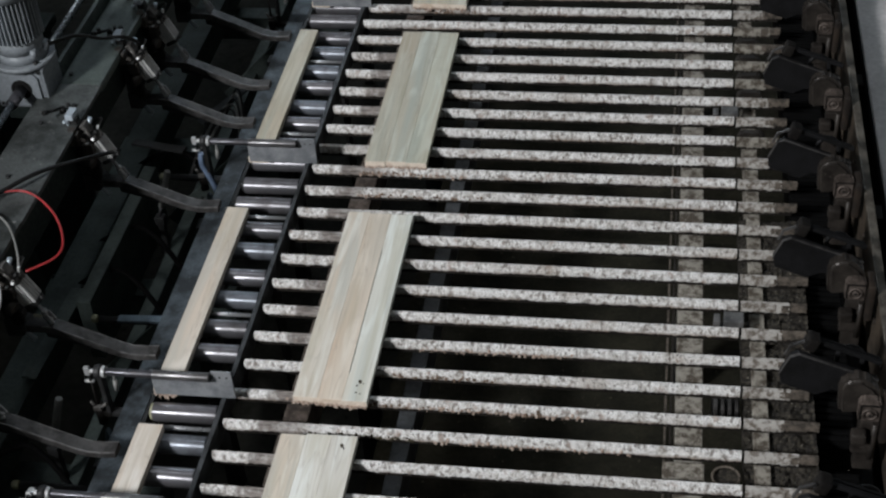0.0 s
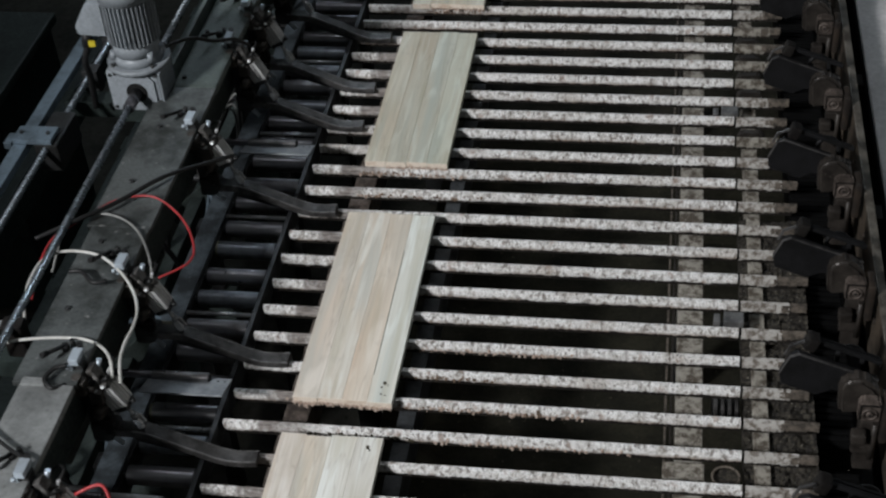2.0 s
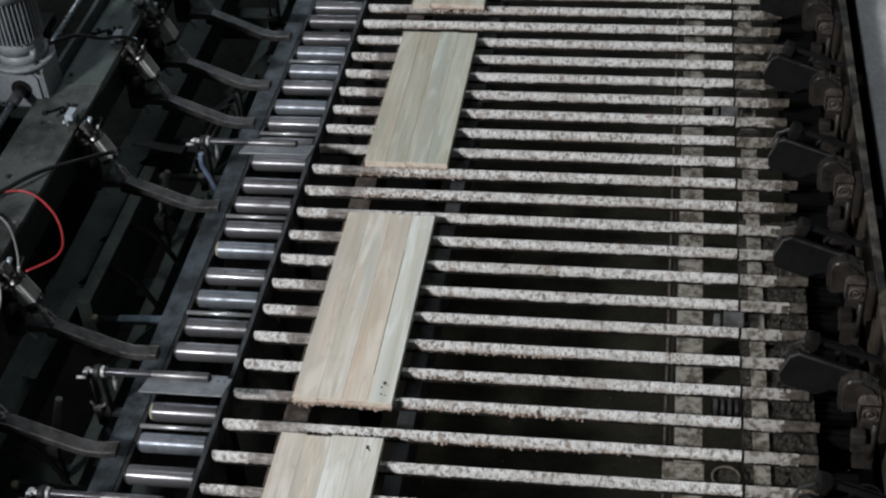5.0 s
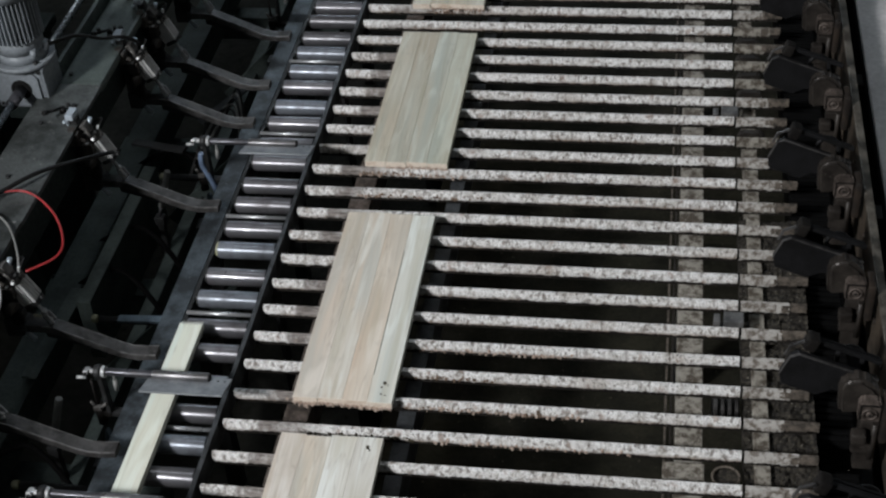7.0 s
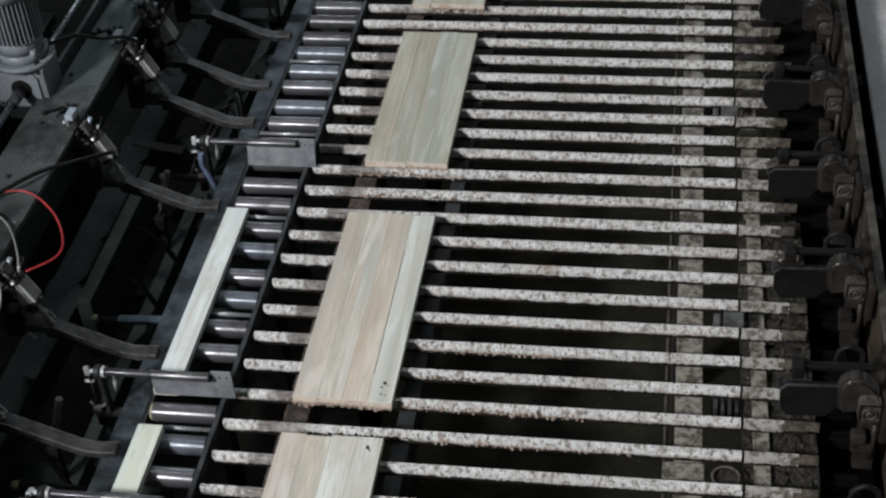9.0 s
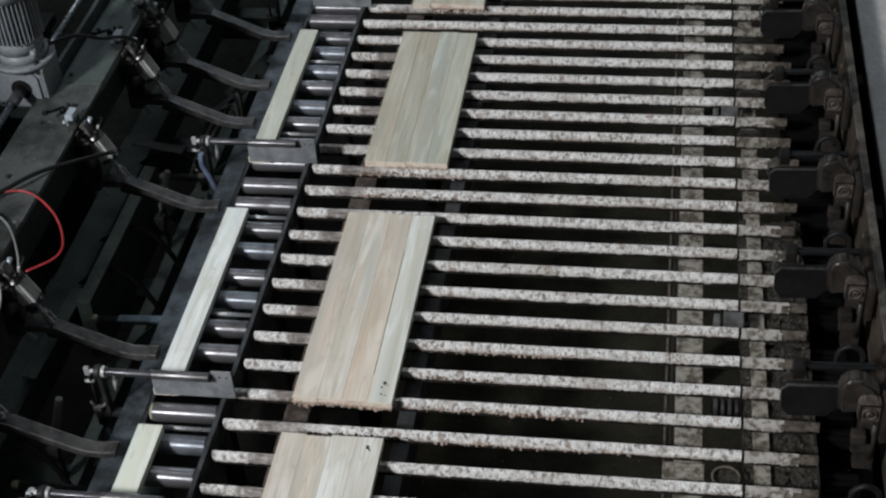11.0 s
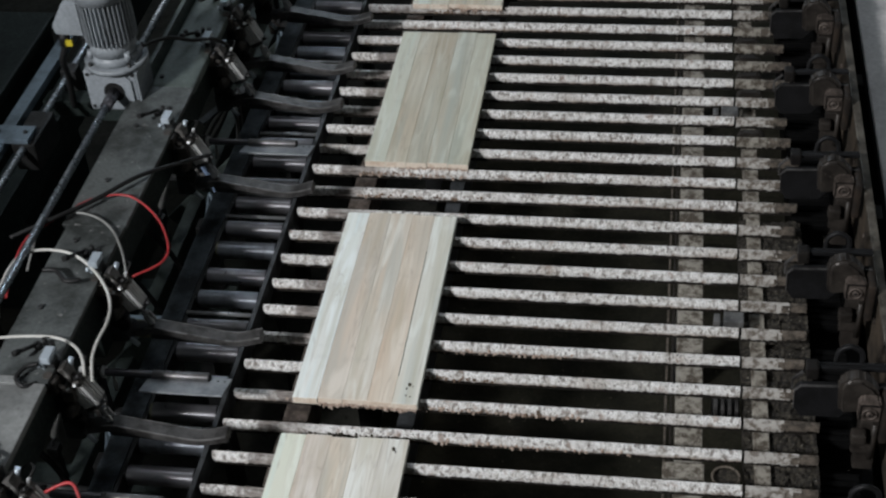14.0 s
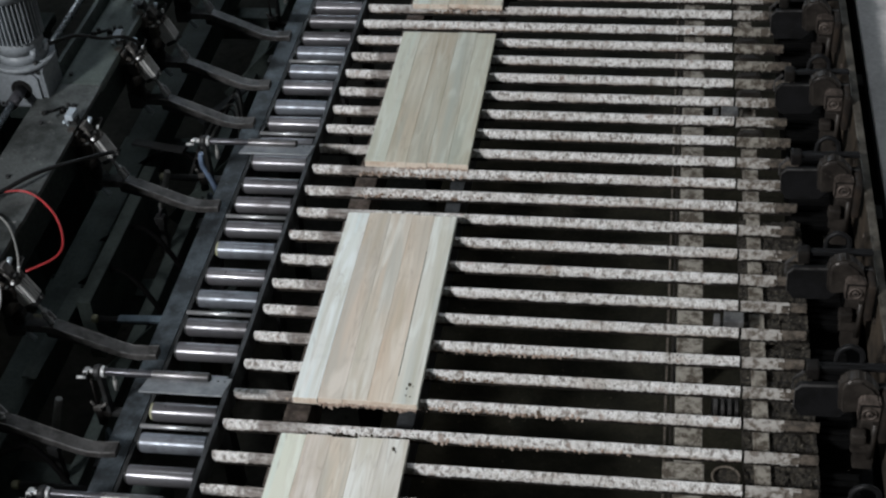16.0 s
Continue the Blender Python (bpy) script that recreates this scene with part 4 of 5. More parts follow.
hose("air_hose", [(-0.77, -1.87, 1.16), (-0.772, -1.843, 1.19), (-0.780, -1.785, 1.2), (-0.778, -1.714, 1.2), (-0.749, -1.679, 1.2), (-0.703, -1.670, 1.2), (-0.642, -1.684, 1.2), (-0.579, -1.731, 1.198),
                  (-0.538, -1.772, 1.175), (-0.511, -1.830, 1.17), (-0.503, -1.886, 1.17), (-0.505, -1.941, 1.17), (-0.499, -1.994, 1.168), (-0.485, -2.045, 1.150)], 0.0037, WHITE_HOSE, "white air hose")
hose("air_hose", [(-0.90, -2.05, 1.15), (-0.806, -2.006, 1.188), (-0.764, -1.978, 1.19), (-0.691, -1.961, 1.192), (-0.601, -1.955, 1.192), (-0.551, -1.969, 1.188), (-0.519, -1.998, 1.180), (-0.506, -2.034, 1.155)],
     0.0037, WHITE_HOSE, "white air hose")
hose("air_hose", [(-0.80, -2.17, 1.190), (-0.712, -2.237, 1.2), (-0.645, -2.283, 1.2), (-0.588, -2.318, 1.205)], 0.0045, BLACK, "thin black air hose")
hose("air_hose", [(-0.49, -2.34, 1.130), (-0.43, -2.33, 1.150), (-0.40, -2.39, 1.110), (-0.43, -2.45, 1.040)], 0.0036, RED, "red air hose")
hose("power_cable", [(-0.69, -0.93, 1.305), (-0.64, -0.86, 1.29), (-0.60, -0.79, 1.24), (-0.555, -0.74, 1.215), (-0.53, -0.70, 1.17)], 0.0055, BLACK, "black power cable")
hose("power_cable", [(-0.888, -0.972, 1.33), (-0.905, -0.975, 1.28), (-0.912, -0.955, 1.22), (-0.93, -0.93, 1.10)], 0.009, BLACK, "black motor cable")
hose("power_cable", [(-0.83, -1.62, 1.19), (-0.74, -1.56, 1.205), (-0.66, -1.47, 1.20), (-0.58, -1.37, 1.20), (-0.50, -1.25, 1.16), (-0.48, -1.14, 1.10)], 0.006, BLACK, "black cable across the beam")

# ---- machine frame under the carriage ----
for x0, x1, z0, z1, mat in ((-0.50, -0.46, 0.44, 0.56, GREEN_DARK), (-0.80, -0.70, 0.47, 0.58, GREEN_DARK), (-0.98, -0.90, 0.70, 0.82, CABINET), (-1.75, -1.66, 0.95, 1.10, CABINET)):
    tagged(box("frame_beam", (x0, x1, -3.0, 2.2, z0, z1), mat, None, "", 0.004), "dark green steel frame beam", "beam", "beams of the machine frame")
tagged(box("frame_beam", (-0.645, -0.602, -1.27, -0.62, 0.44, 0.66), FRAME, None, "", 0.004), "short grey-green steel frame beam", "beam", "beams of the machine frame")
for y in (-2.45, -1.72, -0.95, -0.2, 0.7):
    bm = bmesh.new()
    add_box(bm, -0.90, -0.29, y - 0.04, y + 0.04, 0.34, 0.44, bevel=0.004)
    add_box(bm, -0.50, -0.43, y - 0.035, y + 0.035, 0, 0.34)
    tagged(part("cross_beam", bm, FRAME), "dark green cross beam on a post", "beam", "beams of the machine frame")
for y in (-2.1, -1.36, -0.62, 0.1):
    bm = bmesh.new()
    add_box(bm, -0.028, 0.028, -0.004, 0.004, -0.23, 0.23, pose(-0.40, y, 0.62, 0, 48, 12))
    tagged(part("brace", bm, FRAME), "grey-green flat steel brace", "brace", "braces of the machine frame")
def flat_bar(a, b, wide, thick, mat, label):
    """A flat steel bar from a to b, its wide side up."""
    a, b = Vector(a), Vector(b)
    m = Matrix.Translation((a + b) / 2) @ (b - a).to_track_quat("X", "Z").to_matrix().to_4x4()
    n = (b - a).length / 2
    tagged(part("brace", add_box(bmesh.new(), -n, n, -wide / 2, wide / 2, -thick / 2, thick / 2, m, 0.001), mat), label, "brace", "braces of the machine frame")


flat_bar((-0.500, -0.430, 0.70), (-0.370, -0.255, 0.74), 0.030, 0.008, EDGE_RAIL, "dark grey flat brace running to the conveyor")
flat_bar((-0.680, -0.575, 0.72), (-0.500, -0.610, 0.72), 0.030, 0.008, DARK, "dark grey flat brace across the machine frame")
flat_bar((-0.706, -1.520, 0.60), (-0.690, -1.150, 0.60), 0.045, 0.008, FRAME, "grey-green flat steel brace")
flat_bar((-0.420, -1.476, 0.80), (-0.275, -1.470, 0.80), 0.024, 0.008, BLUE_STEEL, "pale blue flat brace under the conveyor")
for y in (-1.83, -0.90):
    ram = thing("air_ram", "small pale air ram standing beside the stop", "air cylinder", "air rams of the stops", (-0.470, y, 0.78))
    part("barrel", add_rod(bmesh.new(), (-0.020, 0, -0.060), (0.024, 0.004, 0.075), 0.0095, 14, chamfer=0.002), GREY_HOSE, ram, "worn grey barrel")
    part("piston_rod", add_rod(bmesh.new(), (-0.032, 0, -0.096), (-0.020, 0, -0.058), 0.0045, 10), ROD, ram)
    box("mount", (-0.046, -0.016, -0.014, 0.014, -0.120, -0.094), DARK, ram, "", 0.003)
    box("post", (-0.040, -0.022, -0.010, 0.010, -0.78, -0.120), DARK, ram)
for y in (-2.05, -1.47, -0.84):
    bm = bmesh.new()
    add_rod(bm, (-0.475, y, 0.79), (-0.29, y, 0.79), 0.010, 12)
    pin = tagged(part("pivot_pin", bm, DARK), "dark pivot pin with a pale knob under the conveyor", "pin", "pins of the machine frame")
    rod("knob", (-0.497, y, 0.79), (-0.480, y, 0.79), 0.0115, BRASS, pin, "pale knob", 14, 0.003)
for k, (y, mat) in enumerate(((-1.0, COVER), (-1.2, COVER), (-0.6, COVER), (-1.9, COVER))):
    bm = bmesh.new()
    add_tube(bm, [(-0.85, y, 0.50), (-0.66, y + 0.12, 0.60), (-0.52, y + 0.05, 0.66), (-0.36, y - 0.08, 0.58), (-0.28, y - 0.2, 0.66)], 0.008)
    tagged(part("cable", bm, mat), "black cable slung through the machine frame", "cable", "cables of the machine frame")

cab = thing("machine_cabinet", "grey-green steel cabinet behind the carriage", "cabinet")
box("body", (-2.1, -1.10, -0.62, -0.10, 0.0, 0.86), CABINET, cab, "", 0.01)
box("lid", (-2.12, -1.08, -0.64, -0.08, 0.86, 0.895), CABINET, cab, "dark green lid", 0.008)
for k in range(5):
    a = 0.02 * k
    bm = add_tube(bmesh.new(), [(-0.50, -0.62 + a, 0.62), (-0.44, -0.50 + a, 0.76 - a), (-0.37, -0.47 + a, 0.78 + 0.4 * a), (-0.345, -0.56 + a, 0.70), (-0.36, -0.68, 0.60)], 0.0035)
    tagged(part("wire", bm, GREY_HOSE if k % 2 else BLACK), "thin wire looped under the conveyor", "cable", "wires under the conveyor")
for y in (-0.93, -1.87, -0.02):
    valve = thing("air_valve", "small black air valve with a pale hose below the stop", "valve", "air valves of the stops", (-0.345, y, 0.62))
    box("body", (-0.03, 0.03, -0.025, 0.025, -0.07, 0.07), BLACK, valve, "", 0.004)
    part("hose", add_tube(bmesh.new(), [(0.0, 0, 0.07), (0.012, 0.01, 0.13), (0.03, 0.0, 0.18), (0.045, -0.02, 0.10), (0.05, -0.03, 0.0)], 0.006), BLUE_STEEL, valve, "pale blue hose")
    box("foot", (-0.02, 0.02, -0.02, 0.02, -0.62, -0.07), DARK, valve)

# ---- panel clamps on the far side ----
CLAMP_Y = (0.16, -0.244, -0.648, -1.044, -1.440, -1.833, -2.235)
CLAMPS = []
PIVOT = (0.06, 0.02)


def jaw_pose(turn, dx=0.0):
    return pose(PIVOT[0] + dx, 0, PIVOT[1], 0, turn, 0)


def panel_clamp(y):
    base = thing("panel_clamp", "black clamp arm with a rusty spindle nut", "clamp", "clamps along the bed", (1.462, y, 1.024))
    jaw = new("jaw")
    jaw.parent = base
    px, pz = PIVOT

    def local(outline):
        return [(x - px, z - pz) for x, z in outline]

    bm = bmesh.new()
    add_prism(bm, local([(-0.193, -0.048), (-0.193, 0.008), (-0.180, 0.022), (0.004, 0.022), (0.004, -0.030), (-0.070, -0.046), (-0.094, -0.074), (-0.178, -0.074)]), 0.010, 0.028)
    bmesh.ops.bevel(bm, geom=bm.edges[:], offset=0.002, segments=1, affect="EDGES")
    part("plate", bm, CLAMP, jaw, "black steel jaw plate")
    bm = bmesh.new()
    add_prism(bm, local([(-0.1955, -0.046), (-0.1955, 0.0095), (-0.181, 0.0250), (0.004, 0.0250), (0.004, 0.0222), (-0.180, 0.0222), (-0.1934, 0.008), (-0.1934, -0.046)]), 0.007, 0.013)
    part("edge_strip", bm, ARM, jaw, "thin edge strip, paler than the plate")
    bm = bmesh.new()
    add_prism(bm, local([(-0.2000, -0.010), (-0.2000, 0.022), (-0.1780, 0.046), (-0.1740, 0.043), (-0.1955, 0.020), (-0.1955, -0.010)]), 0.030, 0.036)
    part("back_strip", bm, ARM, jaw, "thin back strip, paler than the plate")
    bm = bmesh.new()
    add_box(bm, -0.170 - px, -0.142 - px, 0.032, 0.066, 0.018 - pz, 0.054 - pz, bevel=0.006)
    part("hook", bm, GRIME, jaw, "dark hook block")
    bm = bmesh.new()
    add_box(bm, -0.145 - px, 0.006 - px, 0.044, 0.054, 0.036 - pz, 0.046 - pz, bevel=0.002)
    add_box(bm, -0.145 - px, 0.006 - px, 0.062, 0.070, 0.032 - pz, 0.040 - pz, bevel=0.002)
    part("arm_bar", bm, CLAMP, jaw)
    bm = bmesh.new()
    add_prism(bm, [(-0.068, -0.040), (-0.074, 0.040), (-0.066, 0.056), (-0.050, 0.066), (-0.026, 0.068), (0.002, 0.046), (0.016, 0.018), (0.016, -0.030)], -0.020, 0.024)
    bmesh.ops.bevel(bm, geom=bm.edges[:], offset=0.009, segments=3, affect="EDGES")
    part("housing", bm, HOUSING, base, "dark brown greasy spindle housing")
    bm = bmesh.new()
    add_tube(bm, [(-0.072, 0.085, 0.02), (-0.068, 0.088, 0.050), (-0.045, 0.088, 0.066), (-0.020, 0.088, 0.050), (-0.016, 0.085, 0.02)], 0.0062, 8, 4)
    part("bow", bm, CLAMP, base, "black bow")
    bm = bmesh.new()
    add_prism(bm, [(-0.030, -0.032), (-0.032, 0.022), (-0.024, 0.030), (0.010, 0.030), (0.018, 0.020), (0.018, -0.032)], -0.044, -0.018)
    bmesh.ops.bevel(bm, geom=bm.edges[:], offset=0.004, segments=2, affect="EDGES")
    nut = part("spindle_nut", bm, RUST, base, "rusty square spindle nut")
    bm = bmesh.new()
    add_box(bm, -0.026, 0.016, -0.0465, -0.043, 0.0165, 0.0205)
    add_box(bm, -0.029, -0.026, -0.0465, -0.043, -0.024, 0.0205)
    part("groove", bm, GRIME, nut, "dark greasy seam")
    bm = bmesh.new()
    ring = [(0.0145 * math.cos(2 * math.pi * k / 16), 0.0145 * math.sin(2 * math.pi * k / 16)) for k in range(17)]
    add_tube(bm, [(-0.0075 + a, -0.0460, -0.006 + b) for a, b in ring], 0.0032, 8, 1)
    part("washer", bm, RUST, nut, "rubbed round rim")
    bm = bmesh.new()
    add_rod(bm, (-0.0075, -0.0500, -0.006), (-0.0075, -0.043, -0.006), 0.0082, 14, chamfer=0.0015)
    part("spindle_end", bm, RUST, nut)
    bm = bmesh.new()
    add_rod(bm, (-0.0075, -0.0508, -0.006), (-0.0075, -0.049, -0.006), 0.0036, 6)
    part("hex_socket", bm, BLACK, nut)
    bm = bmesh.new()
    add_box(bm, 0.020, 0.038, -0.052, 0.010, -0.090, 0.020, bevel=0.006)
    part("side_cheek", bm, CHEEK, base, "rust-brown cheek plate")
    bm = bmesh.new()
    add_box(bm, -0.022, 0.022, -0.03, 0.0, -0.20, -0.045, bevel=0.005)
    add_box(bm, -0.034, 0.012, -0.042, -0.026, -0.135, -0.095, bevel=0.004)
    add_rod(bm, (0.010, -0.040, -0.150), (0.010, -0.040, -0.040), 0.007, 10)
    add_box(bm, -0.040, -0.008, -0.062, -0.034, -0.088, -0.060, bevel=0.005)
    part("spindle_block", bm, HOUSING, base, "brown dirty block")
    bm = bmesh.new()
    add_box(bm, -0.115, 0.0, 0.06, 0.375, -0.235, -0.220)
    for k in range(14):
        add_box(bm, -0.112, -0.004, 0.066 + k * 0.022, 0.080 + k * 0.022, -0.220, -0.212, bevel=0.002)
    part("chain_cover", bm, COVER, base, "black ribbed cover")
    return base, jaw


for y in CLAMP_Y:
    CLAMPS.append(panel_clamp(y))

# side rail behind the clamps, and the concrete ledge
rail = thing("clamp_rail", "dirty dark steel rail behind the clamps", "rail")
box("web", (1.511, 1.525, -3.0, 2.2, 0.80, 1.0), RUST_WEB, rail, "rust-streaked web", 0.002)
# lighter than the web: the rail's lit top edge is put into the colour
box("edge_strip", (1.508, 1.529, -3.0, 2.2, 1.0, 1.012), RAIL_EDGE, rail, "grey-brown edge strip with its lit look put into the colour", 0.003)
for k in range(22):
    rod("bolt", (1.5075, 0.6 - 0.16 * k, 0.93), (1.5105, 0.6 - 0.16 * k, 0.93), 0.008, RUST, rail, "", 6)
bm = bmesh.new()
add_box(bm, 1.36, 1.508, -3.0, 2.2, 0.60, 0.72, bevel=0.004)
tagged(part("chain_track", bm, CLAMP), "black chain track under the clamps", "track")
for y in (-2.4, -1.2, 0.0, 1.2):
    tagged(box("post", (1.40, 1.50, y - 0.05, y + 0.05, 0, 0.60), DARK, None, "", 0.004), "dark steel post of the clamp track", "post", "posts of the clamp track")
bm = bmesh.new()
add_box(bm, 1.588, 3.4, -3.2, 2.4, 0, 0.9, bevel=0.004)
structure("ledge", bm, CONCRETE, "dusty grey concrete ledge beside the machine", "ledge")
# added plate: its black stands in for the dark gap beside the ledge
tagged(box("ledge_skirt", (1.578, 1.586, -3.2, 2.4, 0.0, 0.893), COVER, None, "", 0.002), "dull black plate added to darken the gap beside the concrete ledge", "plate")
for y in (-0.36, -1.0, -1.64):
    tagged(box("stay", (1.531, 1.577, y - 0.03, y + 0.03, 0.86, 0.885), DARK, None, "", 0.002), "dark steel stay between rail and ledge", "stay", "stays of the clamp rail")

# glue-stained trays between the bar ends
def tray(y0, y1):
    bm = bmesh.new()
    nx, ny = 26, int((y1 - y0) / 0.006)
    grid = [[bm.verts.new((1.20 + 0.165 * a / nx, y0 + (y1 - y0) * b / ny,
                           TOP - 0.052 + 0.006 * noise.noise(Vector((a * 0.9, (y0 + b * 0.006) * 90, 3.0))) + 0.010 * noise.noise(Vector((a * 0.2, b * 0.2, 7.0)))))
             for b in range(ny + 1)] for a in range(nx + 1)]
    for a in range(nx):
        for b in range(ny):
            bm.faces.new((grid[a][b], grid[a + 1][b], grid[a + 1][b + 1], grid[a][b + 1]))
    add_box(bm, 1.20, 1.365, y0, y1, TOP - 0.085, TOP - 0.066)
    tagged(part("drip_tray", bm, CRUST_BROWN), "steel drip tray caked with brown glue crumbs", "tray", "drip trays of the bed")


tray(-2.6, -1.512)
tray(-1.498, -1.015)


def crumbs(x0, x1, y0, y1, z, count, seed):
    """Loose chips of dried glue scattered on a tray."""
    rng = random.Random(seed)
    verts, faces = [], []
    for k in range(count):
        c, r = Vector((rng.uniform(x0, x1), rng.uniform(y0, y1), z + rng.uniform(0.0, 0.004))), rng.uniform(0.0008, 0.0022)
        n = len(verts)
        for d in ((1, 0, -0.5), (-0.6, 0.9, -0.5), (-0.6, -0.9, -0.5), (0.1, 0.1, 0.8)):
            verts.append(c + r * Vector(d) * rng.uniform(0.6, 1.4))
        faces += [(n, n + 1, n + 3), (n + 1, n + 2, n + 3), (n + 2, n, n + 3), (n, n + 2, n + 1)]
    me = bpy.data.meshes.new("glue_crumbs")
    me.from_pydata(verts, [], faces)
    me.materials.append(CRUST_OLD)
    tagged(new("glue_crumbs", me), "loose pale chips of dried glue on the tray", "glue", "", "stuff")


crumbs(1.205, 1.362, -2.40, -1.02, TOP - 0.052, 420, 5)
crumbs(1.355, 1.450, -2.30, -0.20, TOP - 0.108, 130, 6)


def guide_block(y):
    block = thing("guide_block", "small grey steel guide block on the bars", "guide block", "guide blocks of the bed", (1.168, y, TOP + 0.003))
    bm = bmesh.new()
    add_box(bm, -0.012, 0.036, -0.05, -0.012, -0.03, 0.004, bevel=0.002)
    part("body", bm, BLOCK, block)
    box("lug", (-0.036, -0.020, -0.046, -0.014, -0.028, -0.002), BLOCK, block, "paler lug", 0.003)
    box("base_plate", (-0.036, 0.036, -0.052, -0.010, -0.040, -0.030), DARK, block, "", 0.001)


guide_block(-0.541)
guide_block(-1.436)
fins = thing("fin_stack", "stack of thin grey steel fins between the bars", "fins", "", (1.16, -1.745, TOP - 0.05))
for k in range(4):
    box("fin", (-0.026 + 0.016 * k, -0.018 + 0.016 * k, 0.005, 0.085, -0.02, 0.01), ARM, fins, "", 0.001)
box("fin_base", (-0.03, 0.036, 0.0, 0.09, -0.05, -0.02), DARK, fins)
lump = add_box(bmesh.new(), 1.019, 1.112, -1.986, -1.916, TOP - 0.060, TOP - 0.030, bevel=0.005)
tagged(part("glued_block", lump, CRUST_OLD), "wooden block crusted with white glue", "block")
cup = thing("cup", "round steel cup crusted with brown glue between the bars", "cup", "", (1.159, -1.950, TOP - 0.050))
circle = [(0.030 * math.cos(2 * math.pi * k / 20), 0.030 * math.sin(2 * math.pi * k / 20), 0.018) for k in range(21)]
part("rim", add_tube(bmesh.new(), circle, 0.0030, 8, 1), TAIL_STAIN, cup, "brown stained rim")
part("body", add_rod(bmesh.new(), (0, 0, -0.034), (0, 0, 0.010), 0.027, 20, 0.030), CRUST_BROWN, cup)

for x in (1.020, 1.033):
    tagged(box("thin_rail", (x, x + 0.005, -2.7, 1.0, TOP - 0.085, TOP - 0.052), TAIL_STAIN if x < 1.03 else RAIL, None, "", 0.001), "thin dirty rail beside the glue-crusted beam", "rail", "thin rails of the bed")

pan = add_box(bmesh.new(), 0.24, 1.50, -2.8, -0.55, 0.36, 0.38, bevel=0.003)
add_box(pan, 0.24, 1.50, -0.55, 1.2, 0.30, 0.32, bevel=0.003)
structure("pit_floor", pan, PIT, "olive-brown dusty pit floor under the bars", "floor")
for y in (-2.4, -1.3, -0.2):
    tagged(box("pan_leg", (0.80, 0.86, y - 0.03, y + 0.03, 0.0, 0.30), DARK, None, "", 0.003), "dark leg under the pit floor", "leg", "legs of the pit floor")


def cast_clip(y):
    clip = thing("cast_clip", "dark cast clip on the narrow glue-crusted beam", "clip", "cast clips of the bed", (1.24, y, TOP - 0.04))
    hood = add_prism(bmesh.new(), [(-0.036, -0.010), (-0.038, 0.022), (-0.026, 0.034), (0.026, 0.034), (0.040, 0.022), (0.038, -0.010)], -0.012, 0.016)
    bmesh.ops.bevel(hood, geom=hood.edges[:], offset=0.004, segments=2, affect="EDGES")
    part("hood", hood, RAIL, clip)
    box("foot", (-0.014, 0.014, -0.030, -0.010, 0.0, 0.022), CRUST_OLD, clip, "glue-stained foot", 0.004)


for y in (-0.165, -0.262, -0.362, -0.455, -0.664):
    cast_clip(y)

# bed legs
for x in (0.155, 1.076):
    for y in (-2.5, -1.2, 0.1):
        tagged(box("bed_leg", (x - 0.03, x + 0.03, y - 0.03, y + 0.03, 0, TOP - 0.178), DARK, None, "", 0.003), "dark steel leg of the clamp bed", "leg", "legs of the clamp bed")


# ---- movement ----
OFFSET = ((0, 0), (0.22, 0), (0.36, 0.033), (0.5, 0.0725), (1.0, 0.209), (1.5, 0.340), (1.62, 0.368), (1.70, 0.371), (1.83, 0.371), (2.0, 0.332), (2.5, 0.2046),
          (3.0, 0.066), (3.2, 0.012), (3.3, 0), (11.88, 0), (12.0, 0.0157), (12.5, 0.1385), (13.0, 0.277), (13.3, 0.356), (13.42, 0.371), (13.58, 0.371), (14.0, 0.2676),
          (14.5, 0.1417), (15.0, 0.0047), (15.08, 0), (16.0, 0))
OFF_T, OFF_X = [a for a, b in OFFSET], [b for a, b in OFFSET]
TIMES = sorted({0.0, 16.0} | {round(0.1 * k, 2) for k in range(2, 35)} | {round(0.1 * k, 2) for k in range(118, 153)} | {1.55, 1.65, 13.35, 13.45})
REST_X, TIP = -0.1885, -0.2175


def offset(t):
    return float(np.interp(t, OFF_T, OFF_X))


def pushed(t, start):
    """Left edge of the strip that the arms push in the stroke that begins at start."""
    reach = max([offset(u) for u in TIMES if start <= u <= min(t, start + 2.0)] or [0.0])
    return max(REST_X, TIP + reach)


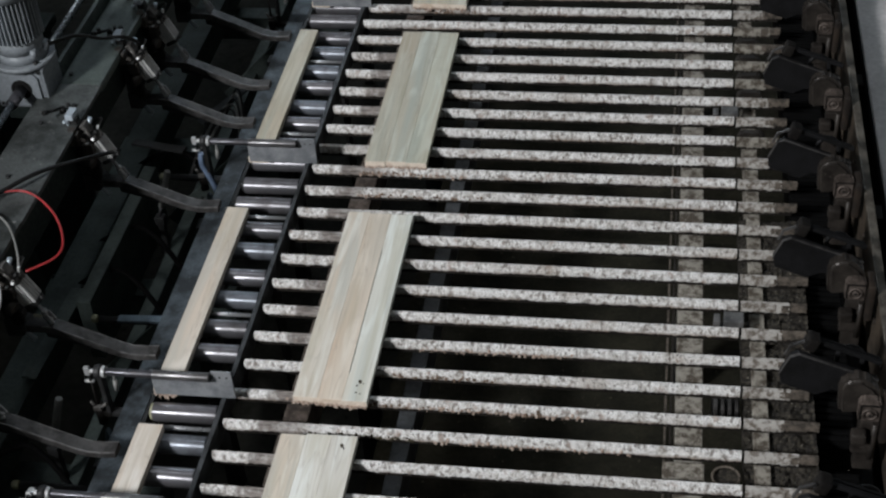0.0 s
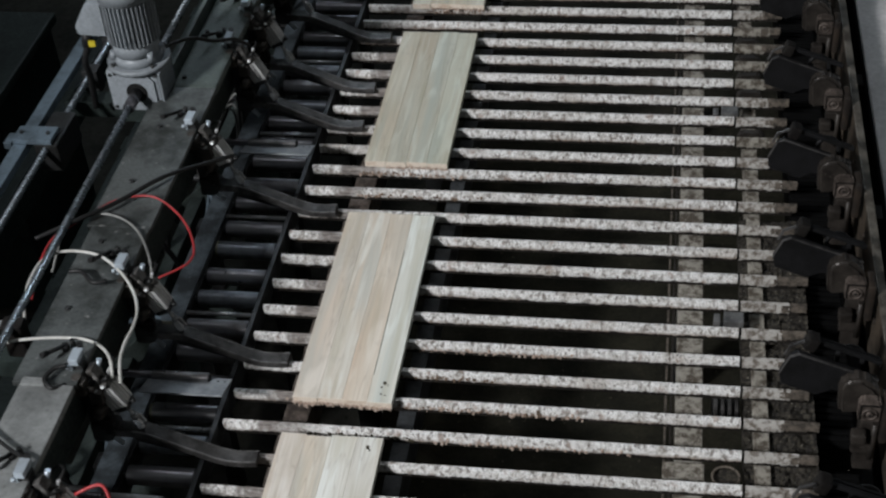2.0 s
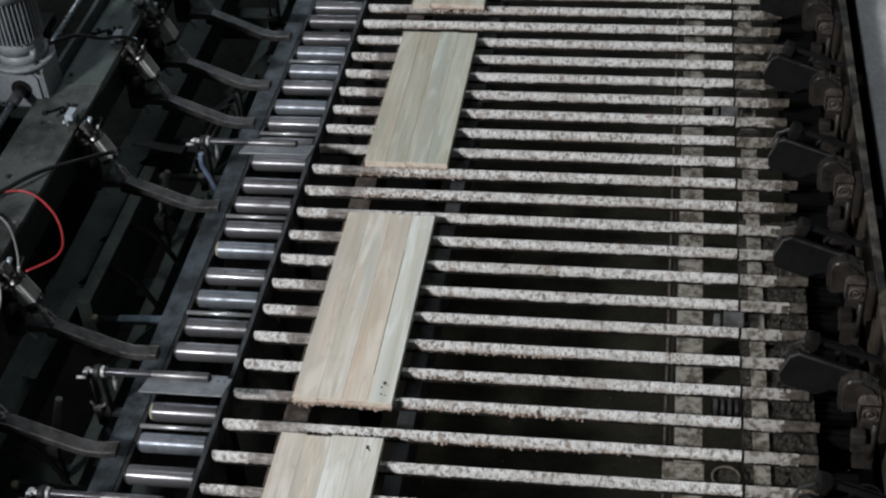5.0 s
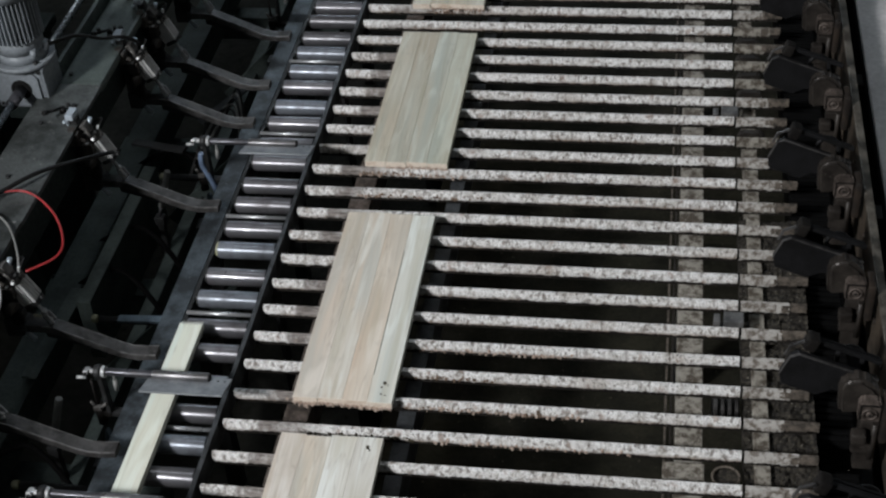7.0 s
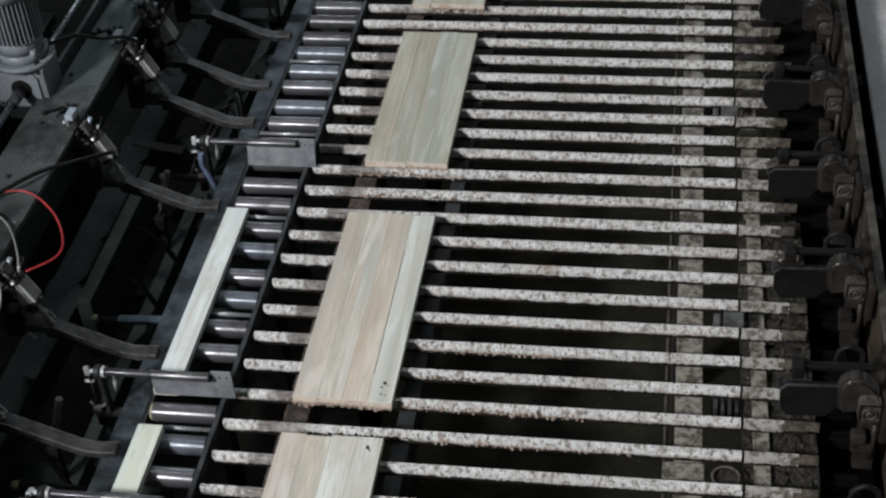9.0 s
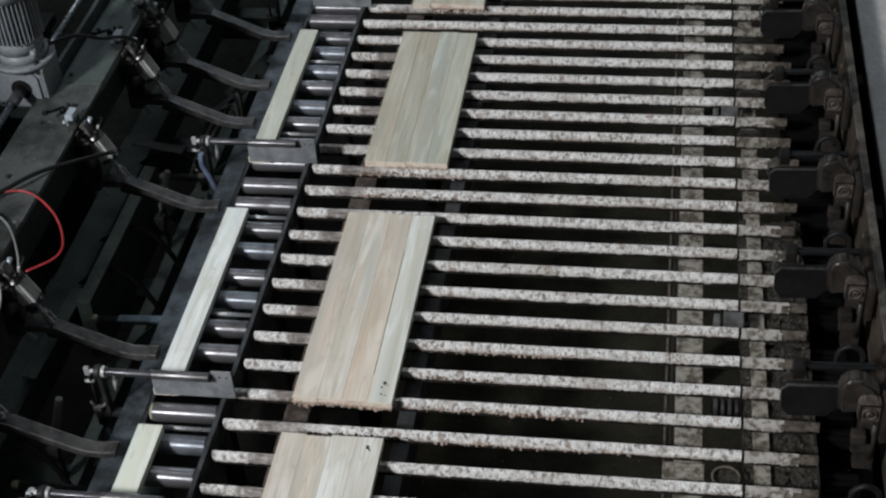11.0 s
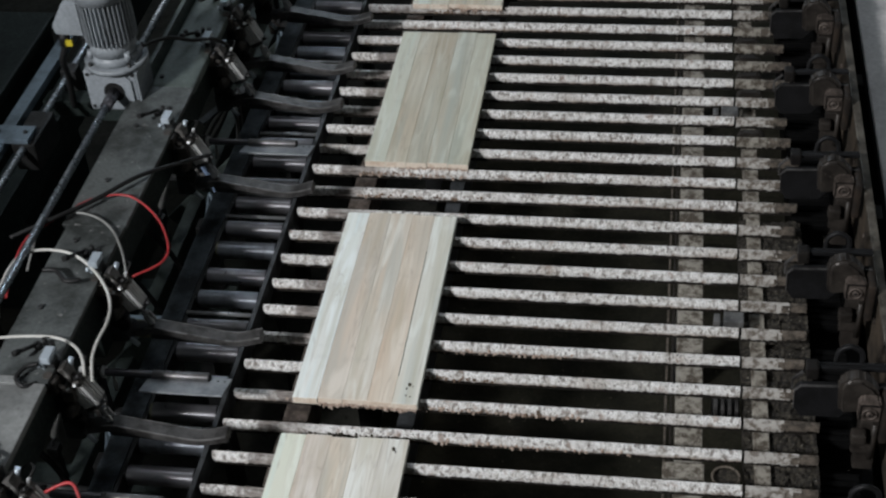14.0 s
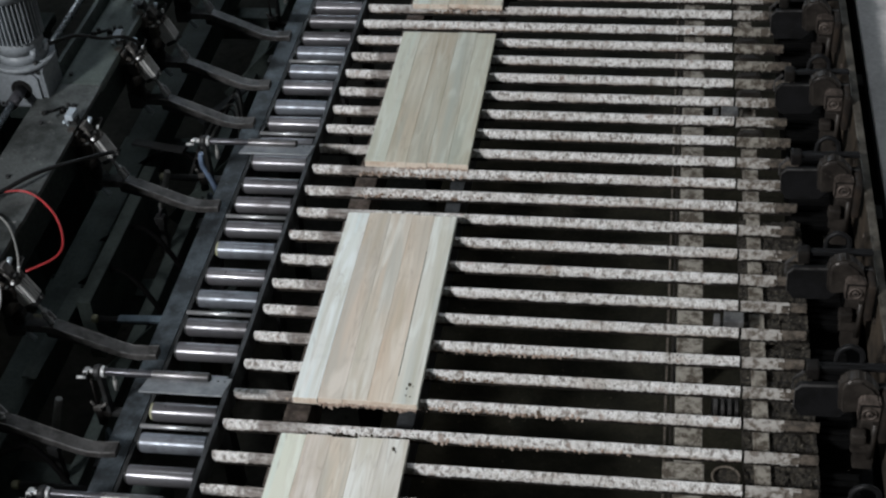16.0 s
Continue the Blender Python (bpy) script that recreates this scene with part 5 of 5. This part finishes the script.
def motions():
    walk(carriage, [(t, pose(offset(t), 0, 0)) for t in TIMES])
    up = ((0, 0), (2.08, 0), (2.28, 1), (3.22, 1), (3.38, 0), (13.80, 0), (14.0, 1), (14.98, 1), (15.14, 0), (16, 0))
    for arm, fork, y in ARMS:
        walk(arm, [(t, pose(PX, y, PZ, 0, -13.5 * u, 0)) for t, u in up])
        walk(fork, [(t, pose(0, 0, 0.017 * u)) for t, u in up])
    joined = LEFT - SW
    for r, k, ob in PANEL:
        rows = []
        for t in TIMES:
            shift = max(0.0, pushed(t, 0.0) - joined) + (max(0.0, pushed(t, 11.5) - joined) if t > 11.5 else 0.0)
            rows.append((t, pose(LEFT + SW * k + shift, ROWS_Y[r] + ob["jut"], ZS)))
        walk(ob, rows)
    for r, ob in FIRST:
        walk(ob, [(t, pose(pushed(t, 0.0) + (max(0.0, pushed(t, 11.5) - joined) if t > 11.5 else 0.0), ROWS_Y[r] + ob["jut"], ZS)) for t in TIMES])
    # the next strips run down the rollers, the lowest first
    queue = {3: ((0, 1.4), (4.2, 1.25), (5.2, 0.12), (6.3, -1.145), (6.5, -1.36), (6.8, -1.73), (7.0, -1.955), (7.2, -2.15), (7.4, -2.285), (7.55, -2.302)),
             2: ((0, 2.15), (5.2, 1.9), (6.6, 1.4), (7.5, 0.062), (7.8, -0.296), (8.1, -0.576), (8.5, -1.075), (8.8, -1.42), (8.9, -1.488)),
             1: ((0, 2.9), (6.6, 2.6), (8.0, 2.0), (8.9, 1.25), (9.3, 0.80), (10.2, -0.45), (10.4, -0.553)),
             0: ((0, 3.65), (6.6, 3.4), (8.0, 2.9), (9.5, 2.0), (10.2, 1.3), (11.0, 0.40), (11.2, 0.322))}
    # one of them comes a little askew and straightens at the stop: time, sideways drift, turn
    askew = ((0, 0.0, 0.0), (6.6, 0.028, -1.3), (7.5, 0.028, -1.3), (7.8, 0.025, -1.3), (8.1, 0.016, -0.8), (8.5, 0.007, -0.2), (8.8, 0.002, 0.0), (8.9, 0.0, 0.0))
    drift_t, drift_x, drift_a = zip(*askew)
    for r, ob in SECOND:
        rows = []
        for t, y in queue[r]:
            dx, turn = (float(np.interp(t, drift_t, drift_x)), float(np.interp(t, drift_t, drift_a))) if r == 2 else (0.0, 0.0)
            rows.append((t, pose(REST_X + dx, y, ZS, 0, 0, turn)))
        rows += [(t, pose(pushed(t, 11.5), ROWS_Y[r], ZS)) for t in TIMES if t > 11.5]
        walk(ob, rows)
    # flaps: hanging down they stop the strips, turned up they let them pass
    shut = {0: ((0, 0), (1.6, 0), (1.66, 0.5), (1.72, 1), (9.5, 1), (9.6, 0.5), (9.7, 0), (13.25, 0), (13.31, 0.5), (13.38, 1), (16, 1)),
            1: ((0, 0), (1.6, 0), (1.66, 0.5), (1.72, 1), (8.72, 1), (8.95, 0.35), (9.1, 0), (13.25, 0), (13.31, 0.5), (13.38, 1), (16, 1)),
            2: ((0, 0), (1.6, 0), (1.66, 0.5), (1.72, 1), (7.52, 1), (7.59, 0.5), (7.66, 0), (13.25, 0), (13.31, 0.5), (13.38, 1), (16, 1)),
            3: ((0, 1), (16, 1))}
    for i, (stop, flap) in enumerate(STOPS):
        walk(flap, [(t, pose(0, 0, ROD_Z, -108.0 * u, 0, 0)) for t, u in shut[i]])
    # the clamps drop one after the other, the nearest to the gate end first, then draw back
    for (base, jaw), y in zip(CLAMPS, CLAMP_Y):
        t0 = 8.08 + 0.5 * (y + 1.466)
        walk(jaw, [(0, jaw_pose(21)), (t0, jaw_pose(21)), (t0 + 0.2, jaw_pose(18)), (t0 + 0.4, jaw_pose(9)), (t0 + 0.55, jaw_pose(0)), (t0 + 0.65, jaw_pose(-2)),
                   (11.5, jaw_pose(-2, 0.003)), (12.4, jaw_pose(-2, 0.020)), (13.0, jaw_pose(-2, 0.028)), (16, jaw_pose(-2, 0.031))])

motions()
